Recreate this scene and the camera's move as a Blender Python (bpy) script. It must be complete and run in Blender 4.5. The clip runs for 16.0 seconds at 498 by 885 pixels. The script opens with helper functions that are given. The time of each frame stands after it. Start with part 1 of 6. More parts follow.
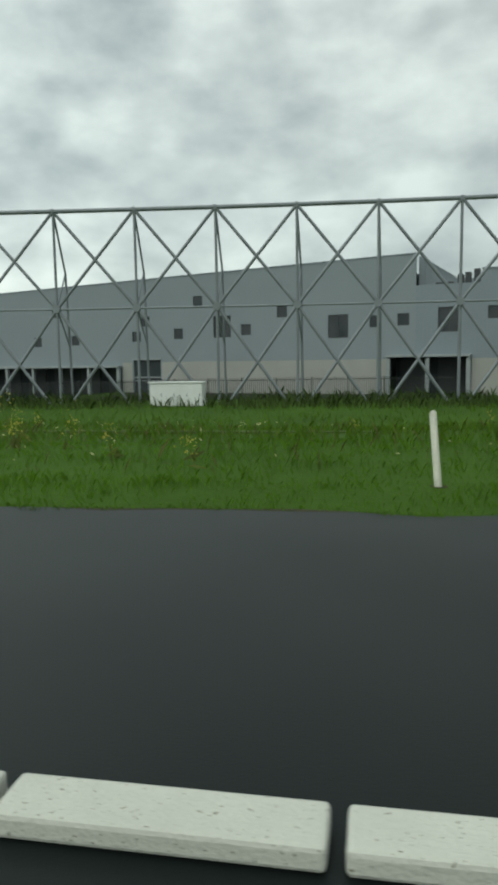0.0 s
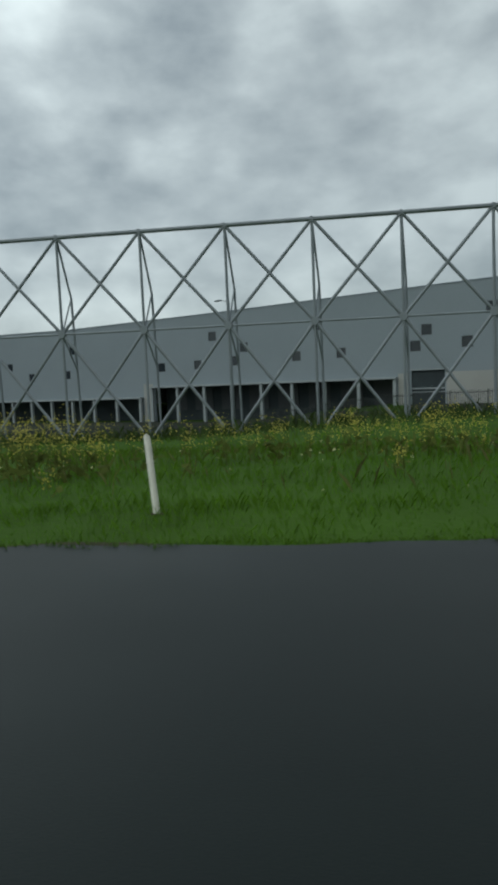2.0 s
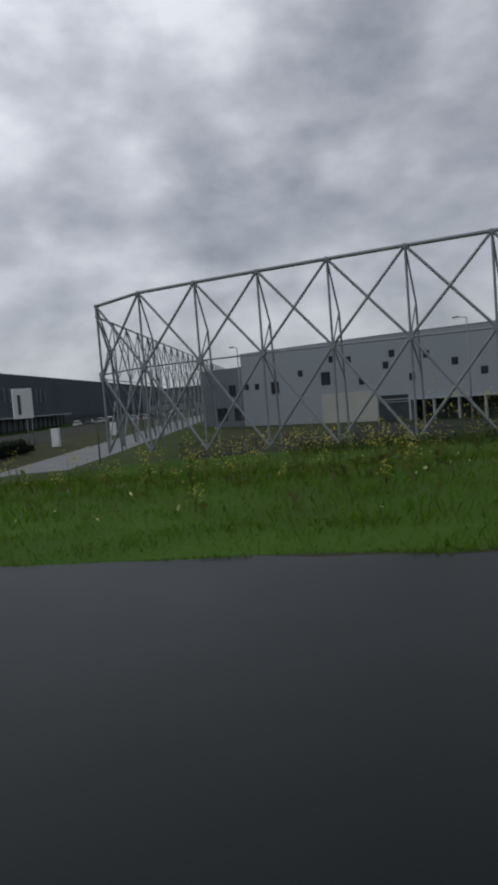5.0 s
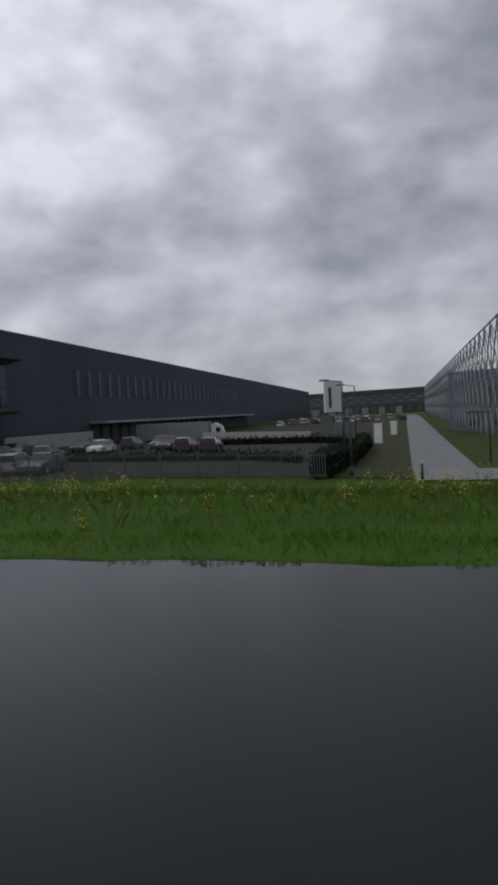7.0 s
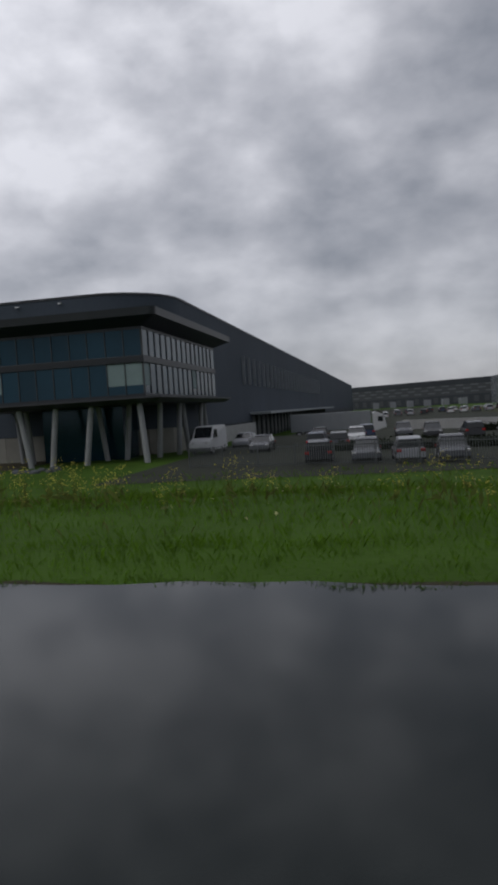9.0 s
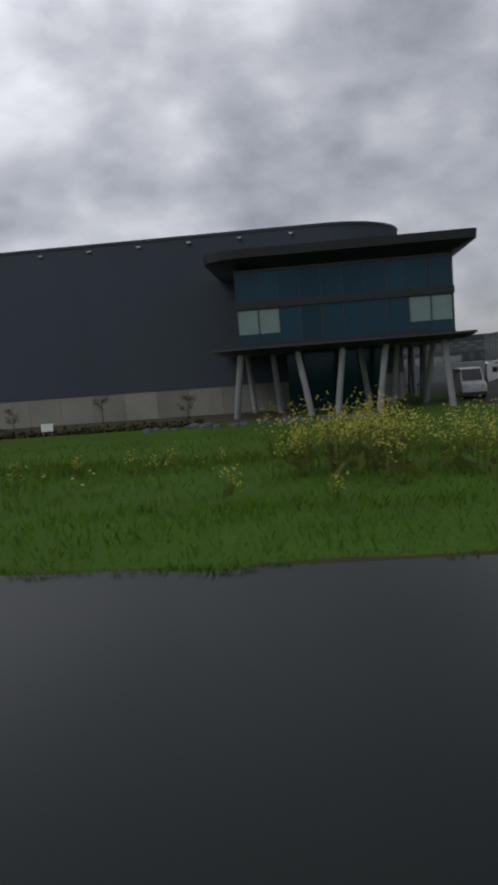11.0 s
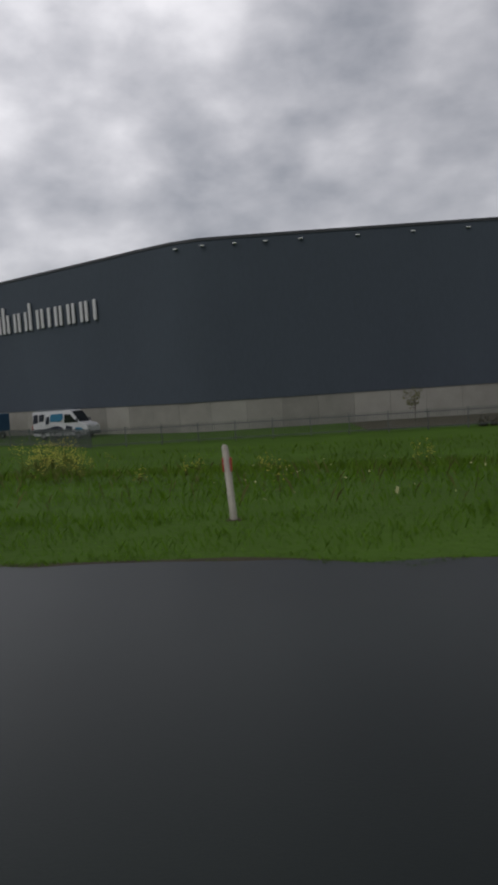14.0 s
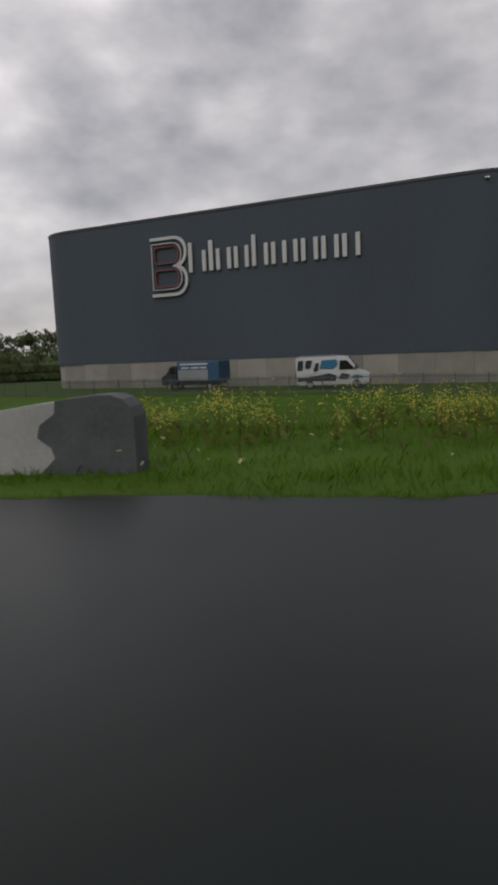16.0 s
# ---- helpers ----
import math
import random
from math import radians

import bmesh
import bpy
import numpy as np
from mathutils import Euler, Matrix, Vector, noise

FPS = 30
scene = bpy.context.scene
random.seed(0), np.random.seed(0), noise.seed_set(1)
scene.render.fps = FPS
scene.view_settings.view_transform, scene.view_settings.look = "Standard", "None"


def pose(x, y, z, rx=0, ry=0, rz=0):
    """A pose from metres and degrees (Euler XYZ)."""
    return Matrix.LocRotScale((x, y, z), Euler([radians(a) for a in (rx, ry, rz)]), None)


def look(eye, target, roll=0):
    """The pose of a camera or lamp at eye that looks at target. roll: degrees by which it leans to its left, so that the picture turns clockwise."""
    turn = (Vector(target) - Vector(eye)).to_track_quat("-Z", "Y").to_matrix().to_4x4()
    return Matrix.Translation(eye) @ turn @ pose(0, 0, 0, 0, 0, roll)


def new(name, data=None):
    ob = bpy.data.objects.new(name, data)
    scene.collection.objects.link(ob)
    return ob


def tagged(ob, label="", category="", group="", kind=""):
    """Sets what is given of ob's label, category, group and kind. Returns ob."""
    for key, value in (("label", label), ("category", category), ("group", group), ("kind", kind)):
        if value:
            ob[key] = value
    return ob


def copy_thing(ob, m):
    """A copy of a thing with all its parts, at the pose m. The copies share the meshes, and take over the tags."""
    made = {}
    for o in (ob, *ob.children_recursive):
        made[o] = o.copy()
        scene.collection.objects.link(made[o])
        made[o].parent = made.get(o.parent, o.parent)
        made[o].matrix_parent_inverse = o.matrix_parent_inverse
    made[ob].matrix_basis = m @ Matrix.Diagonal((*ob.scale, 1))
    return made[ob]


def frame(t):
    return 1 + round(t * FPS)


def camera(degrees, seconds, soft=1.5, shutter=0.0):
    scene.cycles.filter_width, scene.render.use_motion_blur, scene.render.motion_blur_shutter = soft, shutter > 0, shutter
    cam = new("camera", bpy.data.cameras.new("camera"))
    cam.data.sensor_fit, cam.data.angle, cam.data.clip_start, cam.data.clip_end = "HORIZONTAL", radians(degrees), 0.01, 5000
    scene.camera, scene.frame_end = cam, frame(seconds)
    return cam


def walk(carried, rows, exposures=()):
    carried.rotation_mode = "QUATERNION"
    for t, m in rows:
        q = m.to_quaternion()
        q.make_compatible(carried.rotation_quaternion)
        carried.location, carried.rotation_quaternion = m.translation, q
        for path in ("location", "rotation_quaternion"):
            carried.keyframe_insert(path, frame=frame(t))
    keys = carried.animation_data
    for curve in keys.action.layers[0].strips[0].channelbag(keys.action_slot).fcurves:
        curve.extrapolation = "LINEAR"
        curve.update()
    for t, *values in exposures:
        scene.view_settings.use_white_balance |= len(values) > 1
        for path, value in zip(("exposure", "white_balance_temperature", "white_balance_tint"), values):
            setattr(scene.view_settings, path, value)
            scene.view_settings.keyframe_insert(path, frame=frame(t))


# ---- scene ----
cam = camera(38.87, 16.0, soft=3.6, shutter=0.03)
# seconds, x, y, z, yaw to the left of +y, pitch, roll
PATH = [
    (0, 0.00, 0.00, 1.151, 9.91, -6.75, -0.83),
    (0.5, -5.58, 0.00, 1.194, 10.96, -3.82, -0.06),
    (1, -11.23, -0.21, 1.175, 16.23, -1.47, 0.83),
    (1.5, -16.96, -0.63, 1.169, 14.89, -3.05, -1.42),
    (2, -22.75, -1.27, 1.186, 15.37, -5.22, -2.51),
    (2.5, -28.62, -2.15, 1.200, 18.29, -5.76, -3.18),
    (3, -34.53, -3.26, 1.232, 20.19, -5.60, -3.21),
    (3.5, -40.48, -4.61, 1.214, 23.33, -3.99, -4.05),
    (3.7, -42.85, -5.19, 1.208, 24.68, -4.46, -5.87),
    (4, -46.41, -6.13, 1.200, 25.74, -4.38, -5.76),
    (4.5, -52.32, -7.97, 1.192, 28.21, -4.02, -5.24),
    (5, -58.24, -10.05, 1.190, 31.00, -3.55, -4.56),
    (5.5, -64.19, -12.29, 1.193, 33.46, -3.18, -4.04),
    (5.8, -67.80, -13.68, 1.196, 34.53, -3.11, -3.93),
    (6, -70.22, -14.62, 1.199, 35.10, -3.14, -2.71),
    (6.5, -76.29, -16.97, 1.207, 37.09, -3.99, -2.24),
    (7, -82.43, -19.43, 1.191, 39.86, -2.31, -2.67),
    (7.5, -88.67, -21.97, 1.215, 40.85, -2.32, -3.13),
    (8, -94.98, -24.60, 1.228, 41.65, -2.74, -4.43),
    (8.2, -97.52, -25.67, 1.234, 41.87, -1.41, -4.42),
    (8.5, -101.37, -27.29, 1.242, 41.28, -1.60, -4.29),
    (9, -107.88, -30.09, 1.255, 39.92, -2.50, -3.67),
    (9.5, -114.45, -33.02, 1.266, 38.38, -3.67, -2.87),
    (10, -121.02, -36.09, 1.273, 37.01, -4.57, -2.26),
    (10.3, -124.94, -38.00, 1.274, 36.42, -4.76, -2.13),
    (10.5, -127.54, -39.29, 1.273, 35.68, -5.37, -3.58),
    (11, -134.02, -42.57, 1.270, 34.47, -5.73, -4.28),
    (11.5, -140.57, -45.86, 1.199, 37.17, -1.46, -4.46),
    (12, -147.25, -49.12, 1.192, 32.40, -4.39, -4.06),
    (12.5, -154.11, -52.32, 1.295, 34.07, -4.40, -5.07),
    (13, -161.19, -55.42, 1.274, 31.34, -4.70, -3.29),
    (13.5, -168.47, -58.37, 1.295, 29.78, -6.42, -4.94),
    (14, -175.95, -61.12, 1.220, 29.81, -4.56, -3.82),
    (14.5, -183.62, -63.63, 1.233, 28.36, -5.07, -3.13),
    (15, -191.46, -65.86, 1.240, 25.41, -7.06, -3.60),
    (15.5, -199.43, -67.81, 1.201, 22.98, -5.93, -2.72),
    (16, -207.51, -69.49, 1.204, 20.89, -7.74, -2.57),
]


def view(x, y, z, yaw, pitch, roll):
    a, p = radians(yaw), radians(pitch)
    ahead = Vector((-math.sin(a) * math.cos(p), math.cos(a) * math.cos(p), math.sin(p)))
    eye = Vector((x, y, z))
    return look(eye, eye + 2 * ahead, roll)


walk(cam, [(row[0], view(*row[1:])) for row in PATH], exposures=[
    (0.0, 0.36, 6550, -8), (1.0, 0.12, 6350, -8), (2.0, -0.05, 6100, -4), (3.5, -0.13, 6200, 6), (6.0, -0.42, 6150, 11),
    (8.0, -0.44, 6250, 13), (10.5, -0.34, 6300, 11), (11.2, -0.26, 6300, 11), (12.0, -0.36, 6350, 11), (13.5, -0.24, 6450, 12), (14.5, -0.14, 6600, 13), (16.0, -0.08, 6850, 14)])

# ---------------------------------------------------------------- sky and light
SUN_YAW, SUN_UP = 165.0, 45.0
world = bpy.data.worlds.new("overcast_sky")
scene.world = world
world.use_nodes = True
wt = world.node_tree
wt.nodes.clear()


def wnode(kind, **values):
    n = wt.nodes.new(kind)
    for key, value in values.items():
        n.inputs[key].default_value = value
    return n


def wmath(op, a, b=None):
    n = wt.nodes.new("ShaderNodeMath")
    n.operation = op
    for k, v in enumerate((a, b)):
        if v is None:
            continue
        if isinstance(v, (int, float)):
            n.inputs[k].default_value = v
        else:
            wt.links.new(v, n.inputs[k])
    return n.outputs[0]


def heading(yaw, up):
    a, e = radians(yaw), radians(up)
    return Vector((-math.sin(a) * math.cos(e), math.cos(a) * math.cos(e), math.sin(e)))


coord = wnode("ShaderNodeTexCoord")
split = wnode("ShaderNodeSeparateXYZ")
wt.links.new(coord.outputs["Generated"], split.inputs[0])
squash = wnode("ShaderNodeCombineXYZ")
wt.links.new(split.outputs[0], squash.inputs[0])
wt.links.new(split.outputs[1], squash.inputs[1])
wt.links.new(wmath("MULTIPLY", split.outputs[2], 1.7), squash.inputs[2])
big = wnode("ShaderNodeTexNoise", Scale=4.1, Detail=8.0, Roughness=0.5, Distortion=0.12)
wt.links.new(squash.outputs[0], big.inputs["Vector"])
fine = wnode("ShaderNodeTexNoise", Scale=11.0, Detail=7.0, Roughness=0.46, Distortion=0.1)
wt.links.new(squash.outputs[0], fine.inputs["Vector"])
amount = wmath("ADD", wmath("MULTIPLY", big.outputs[0], 0.60), wmath("MULTIPLY", fine.outputs[0], 0.40))


def lobe(yaw, up, wide):
    """A soft round patch of the sky, one at its middle."""
    d = wt.nodes.new("ShaderNodeVectorMath")
    d.operation = "DOT_PRODUCT"
    wt.links.new(coord.outputs["Generated"], d.inputs[0])
    d.inputs[1].default_value = heading(yaw, up)
    return wmath("POWER", math.e, wmath("MULTIPLY", wmath("SUBTRACT", d.outputs["Value"], 1.0), 1.0 / radians(wide) ** 2))


# heavy and thin parts of the cloud cover: yaw, height, width in degrees, amount
for yaw, up, wide, more in ((22, 22, 5, -0.075), (14, 17.5, 4, -0.06), (6, 20, 4.5, -0.045), (35, 20, 4, -0.07), (51, 14.5, 3.2, -0.09), (59, 12.5, 3.5, -0.06),
                            (41, 12, 5, -0.03), (20.7, 17.5, 3.2, -0.10), (53, 23, 5, 0.09), (59, 18, 3, 0.06), (33, 27.5, 3.5, 0.07), (28, 27, 3.5, 0.05), (30, 9, 5, 0.04),
                            (24, 12, 4, 0.02), (8, 12, 4, 0.02), (-6, 14, 5, 0.03), (-4, 24, 5, 0.03)):
    amount = wmath("ADD", amount, wmath("MULTIPLY", lobe(yaw, up, wide), more))
ramp = wnode("ShaderNodeValToRGB")
wt.links.new(amount, ramp.inputs[0])
e = ramp.color_ramp.elements
e[0].position, e[0].color = 0.27, (0.29, 0.305, 0.335, 1)
e[1].position, e[1].color = 0.64, (0.83, 0.83, 0.85, 1)
m = e.new(0.47)
m.color = (0.555, 0.56, 0.585, 1)
# glow put into the cloud colour high over the yards, apart from the sun
sun_dir = heading(SUN_YAW, SUN_UP)
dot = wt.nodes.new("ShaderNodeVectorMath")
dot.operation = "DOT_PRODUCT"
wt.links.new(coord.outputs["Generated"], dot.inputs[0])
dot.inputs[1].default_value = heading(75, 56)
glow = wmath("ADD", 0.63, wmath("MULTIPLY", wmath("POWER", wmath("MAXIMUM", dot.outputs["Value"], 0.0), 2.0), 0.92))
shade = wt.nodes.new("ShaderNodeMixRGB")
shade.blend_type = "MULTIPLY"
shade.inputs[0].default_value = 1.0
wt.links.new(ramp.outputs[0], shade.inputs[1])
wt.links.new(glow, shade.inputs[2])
sky = wt.nodes.new("ShaderNodeTexSky")
sky.sky_type, sky.sun_disc = "NISHITA", False
sky.sun_elevation, sky.sun_rotation = radians(SUN_UP), radians(-SUN_YAW)
clear = wnode("ShaderNodeBackground", Strength=0.012)
wt.links.new(sky.outputs[0], clear.inputs[0])
cloud = wnode("ShaderNodeBackground", Strength=1.0)
wt.links.new(shade.outputs[0], cloud.inputs[0])
both = wt.nodes.new("ShaderNodeAddShader")
wt.links.new(clear.outputs[0], both.inputs[0])
wt.links.new(cloud.outputs[0], both.inputs[1])
out = wt.nodes.new("ShaderNodeOutputWorld")
wt.links.new(both.outputs[0], out.inputs[0])

sun = new("sun", bpy.data.lights.new("sun", "SUN"))
sun.data.energy, sun.data.angle, sun.data.color = 0.65, radians(25), (1.0, 0.96, 0.9)
sun.matrix_world = look(sun_dir * 100, (0, 0, 0))


# ---------------------------------------------------------------- materials
def material(name, col, rough=0.7, metal=0.0, var=0.15, scale=2.0, fine=25.0, bump=0.15, spec=0.4, per=None, stretch=(1, 1, 1)):
    """A surface with stains (scale) and grain (fine), both per metre. per: 'island' or 'object' also varies the brightness piece by piece."""
    m = bpy.data.materials.new(name)
    m.use_nodes = True
    t = m.node_tree
    b = t.nodes["Principled BSDF"]
    b.inputs["Roughness"].default_value, b.inputs["Metallic"].default_value = rough, metal
    b.inputs["Specular IOR Level"].default_value = spec
    tc = t.nodes.new("ShaderNodeTexCoord")
    mp = t.nodes.new("ShaderNodeMapping")
    mp.inputs["Scale"].default_value = stretch
    geo = t.nodes.new("ShaderNodeNewGeometry")
    t.links.new(geo.outputs["Position"], mp.inputs[0])
    n1, n2 = t.nodes.new("ShaderNodeTexNoise"), t.nodes.new("ShaderNodeTexNoise")
    n1.inputs["Scale"].default_value, n1.inputs["Detail"].default_value = scale, 4
    n2.inputs["Scale"].default_value, n2.inputs["Detail"].default_value = fine, 3
    t.links.new(mp.outputs[0], n1.inputs["Vector"])
    t.links.new(mp.outputs[0], n2.inputs["Vector"])
    mix = t.nodes.new("ShaderNodeMath")
    mix.operation = "MULTIPLY_ADD"
    t.links.new(n1.outputs[0], mix.inputs[0])
    mix.inputs[1].default_value = 0.65
    half = t.nodes.new("ShaderNodeMath")
    half.operation = "MULTIPLY"
    t.links.new(n2.outputs[0], half.inputs[0])
    half.inputs[1].default_value = 0.35
    t.links.new(half.outputs[0], mix.inputs[2])
    value = mix.outputs[0]
    if per:
        rnd = geo.outputs["Random Per Island"] if per == "island" else t.nodes.new("ShaderNodeObjectInfo").outputs["Random"]
        add = t.nodes.new("ShaderNodeMath")
        add.operation = "MULTIPLY_ADD"
        t.links.new(rnd, add.inputs[0])
        add.inputs[1].default_value = 0.5
        t.links.new(value, add.inputs[2])
        sub = t.nodes.new("ShaderNodeMath")
        sub.operation = "SUBTRACT"
        t.links.new(add.outputs[0], sub.inputs[0])
        sub.inputs[1].default_value = 0.25
        value = sub.outputs[0]
    r = t.nodes.new("ShaderNodeValToRGB")
    a, z = r.color_ramp.elements
    a.position, z.position = 0.25, 0.75
    a.color = (*[max(0, c * (1 - var)) for c in col], 1)
    z.color = (*[min(1, c * (1 + var)) for c in col], 1)
    t.links.new(value, r.inputs[0])
    t.links.new(r.outputs[0], b.inputs["Base Color"])
    if bump:
        bp = t.nodes.new("ShaderNodeBump")
        bp.inputs["Strength"].default_value, bp.inputs["Distance"].default_value = bump, 0.02
        t.links.new(n2.outputs[0], bp.inputs["Height"])
        t.links.new(bp.outputs[0], b.inputs["Normal"])
    return m


def asphalt_material():
    m = material("worn_damp_asphalt", (0.0085, 0.0115, 0.0112), 0.5, 0, 0.3, 0.6, 110, 0.06, 0.15)
    t = m.node_tree
    b = t.nodes["Principled BSDF"]
    b.inputs["Specular Tint"].default_value = (0.80, 0.95, 0.94, 1)
    n = t.nodes.new("ShaderNodeTexNoise")
    n.inputs["Scale"].default_value, n.inputs["Detail"].default_value = 0.22, 3
    t.links.new(t.nodes["Geometry"].outputs["Position"], n.inputs["Vector"])
    r = t.nodes.new("ShaderNodeMapRange")
    r.inputs["From Min"].default_value, r.inputs["From Max"].default_value = 0.35, 0.65
    r.inputs["To Min"].default_value, r.inputs["To Max"].default_value = 0.36, 0.46
    t.links.new(n.outputs[0], r.inputs["Value"])
    # a standing film of water in the middle of the way, damp after it
    sep = t.nodes.new("ShaderNodeSeparateXYZ")
    t.links.new(t.nodes["Geometry"].outputs["Position"], sep.inputs[0])
    pos = t.nodes.new("ShaderNodeMapRange")
    pos.inputs["From Min"].default_value, pos.inputs["From Max"].default_value = 0, -230
    t.links.new(sep.outputs[0], pos.inputs["Value"])
    wet = t.nodes.new("ShaderNodeValToRGB")
    stops = wet.color_ramp.elements
    stops[0].position, stops[0].color = 0.0, (0, 0, 0, 1)
    stops[1].position, stops[1].color = 1.0, (0.3, 0.3, 0.3, 1)
    for x, v in ((-82, 0.05), (-90, 1.0), (-112, 1.0), (-126, 0.28)):
        k = stops.new(x / -230)
        k.color = (v, v, v, 1)
    t.links.new(pos.outputs[0], wet.inputs[0])
    for low, high, node, socket in ((None, 0.06, b, "Roughness"), (0.115, 0.14, b, "Specular IOR Level"), (0.06, 0.0, t.nodes["Bump"], "Strength")):
        mixer = t.nodes.new("ShaderNodeMix")
        t.links.new(wet.outputs[0], mixer.inputs[0])
        if low is None:
            t.links.new(r.outputs[0], mixer.inputs[2])
        else:
            mixer.inputs[2].default_value = low
        mixer.inputs[3].default_value = high
        t.links.new(mixer.outputs[0], node.inputs[socket])
    return m


def leafy(m, share=0.55):
    """Lets light through thin leaves."""
    t = m.node_tree
    b = t.nodes["Principled BSDF"]
    tr, mx = t.nodes.new("ShaderNodeBsdfTranslucent"), t.nodes.new("ShaderNodeMixShader")
    t.links.new(b.inputs["Base Color"].links[0].from_socket, tr.inputs[0])
    mx.inputs[0].default_value = share
    t.links.new(b.outputs[0], mx.inputs[1])
    t.links.new(tr.outputs[0], mx.inputs[2])
    t.links.new(mx.outputs[0], t.nodes["Material Output"].inputs[0])
    return m


ASPHALT = asphalt_material()
GRASS_GROUND = material("short_grass_turf", (0.044, 0.090, 0.009), 0.95, 0, 0.3, 0.35, 9, 0.5, 0.1)
BLADES = leafy(material("grass_blades", (0.108, 0.216, 0.014), 0.8, 0, 0.09, 0.25, 3, 0, 0.15, per="island"), 0.55)
MEADOW = leafy(material("long_meadow_grass", (0.098, 0.182, 0.015), 0.8, 0, 0.24, 0.2, 3, 0, 0.15, per="island"), 0.5)
WEED = leafy(material("dark_weeds", (0.055, 0.085, 0.022), 0.85, 0, 0.35, 0.3, 3, 0, 0.1, per="island"), 0.3)
# shade along the asphalt edge is put into a slightly darker green
TUFT = leafy(material("shaded_edge_grass", (0.092, 0.178, 0.016), 0.8, 0, 0.24, 0.25, 3, 0, 0.15, per="island"), 0.55)
SEED = material("dry_grass_stalks", (0.15, 0.15, 0.055), 0.9, 0, 0.3, 1, 5, 0, 0.1, per="island")
STEM = material("rapeseed_stems", (0.12, 0.145, 0.035), 0.8, 0, 0.35, 1, 5, 0, 0.15, per="island")
PETAL = material("yellow_petals", (0.55, 0.49, 0.11), 0.8, 0, 0.25, 1, 5, 0, 0.1, per="island")
PALE_PETAL = material("pale_yellow_petals", (0.66, 0.64, 0.34), 0.8, 0, 0.2, 1, 5, 0, 0.1, per="island")
SOIL = material("bare_soil_edge", (0.042, 0.036, 0.022), 0.95, 0, 0.35, 2.5, 25, 0.7, 0.1)
STEEL = material("galvanised_painted_steel", (0.205, 0.226, 0.245), 0.5, 0.15, 0.18, 1.2, 14, 0.05, 0.4)
CLAD_WHITE = material("pale_grey_cladding", (0.238, 0.272, 0.295), 0.55, 0, 0.07, 0.18, 6, 0.05, 0.35)
CLAD_RIGHT = material("pale_blue_grey_cladding", (0.225, 0.257, 0.288), 0.55, 0, 0.08, 0.2, 6, 0.05, 0.35)
# darker copy of the cladding above: the far end's shade is in the colour
CLAD_END = material("shaded_blue_grey_cladding", (0.13, 0.148, 0.17), 0.55, 0, 0.1, 0.2, 6, 0.05, 0.3)
TRIM_WHITE = material("white_painted_metal", (0.72, 0.73, 0.72), 0.45, 0, 0.1, 1.5, 18, 0.05, 0.4)
DOCK_TRIM = material("dull_grey_dock_trim", (0.29, 0.315, 0.325), 0.6, 0, 0.14, 1.2, 14, 0.05, 0.3)
# darkness inside the dock and door recesses is put into this colour
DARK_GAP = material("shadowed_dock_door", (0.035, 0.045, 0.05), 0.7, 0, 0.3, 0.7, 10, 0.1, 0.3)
FRAME_DARK = material("dark_window_frame", (0.05, 0.055, 0.06), 0.5, 0, 0.15, 2, 15, 0.05)
GLASS = material("dark_window_glass", (0.030, 0.038, 0.045), 0.08, 0, 0.25, 0.4, 3, 0, 0.6)
BLIND = material("closed_pale_blinds", (0.20, 0.27, 0.27), 0.55, 0, 0.12, 1.5, 12, 0.05, 0.4)
CLAD_DARK = material("dark_slate_cladding", (0.066, 0.081, 0.101), 0.7, 0.0, 0.14, 0.12, 5, 0.04, 0.12, stretch=(1, 1, 0.35))
COPING = material("dark_roof_coping", (0.055, 0.058, 0.064), 0.5, 0.2, 0.12, 0.6, 10, 0.05)
PLINTH = material("weathered_concrete_plinth", (0.255, 0.25, 0.222), 0.85, 0, 0.2, 0.6, 12, 0.25, 0.3, per="object")
OFFICE_DARK = material("black_office_fascia", (0.020, 0.023, 0.028), 0.4, 0, 0.2, 0.6, 8, 0.03, 0.45)
OFFICE_GLASS = material("blue_tinted_office_glass", (0.010, 0.034, 0.054), 0.1, 0, 0.25, 0.3, 3, 0, 0.42, per="object")
OFFICE_GLASS.node_tree.nodes["Principled BSDF"].inputs["Specular Tint"].default_value = (0.55, 0.82, 1.0, 1)
COLUMN = material("pale_concrete_column", (0.28, 0.29, 0.295), 0.7, 0, 0.15, 1.2, 20, 0.15)
FENCE = material("dark_green_steel_fence", (0.045, 0.05, 0.05), 0.55, 0.2, 0.2, 1.5, 15, 0.05)
FENCE_PALE = material("grey_steel_fence", (0.10, 0.11, 0.11), 0.5, 0.3, 0.2, 1.5, 15, 0.05)
CONCRETE = material("weathered_concrete", (0.34, 0.345, 0.34), 0.85, 0, 0.2, 1.2, 18, 0.3, 0.3)
CONCRETE_DARK = material("dark_stained_concrete", (0.078, 0.086, 0.09), 0.85, 0, 0.35, 2.2, 18, 0.3, 0.3)
PATH_PALE = material("pale_concrete_lane", (0.195, 0.20, 0.20), 0.85, 0, 0.16, 0.35, 14, 0.15, 0.3)
YARD = material("grey_yard_paving", (0.036, 0.040, 0.030), 0.92, 0, 0.3, 0.25, 12, 0.15, 0.12)
KERB = material("white_painted_kerb", (0.52, 0.52, 0.47), 0.85, 0, 0.12, 3.5, 70, 0.3, 0.25)
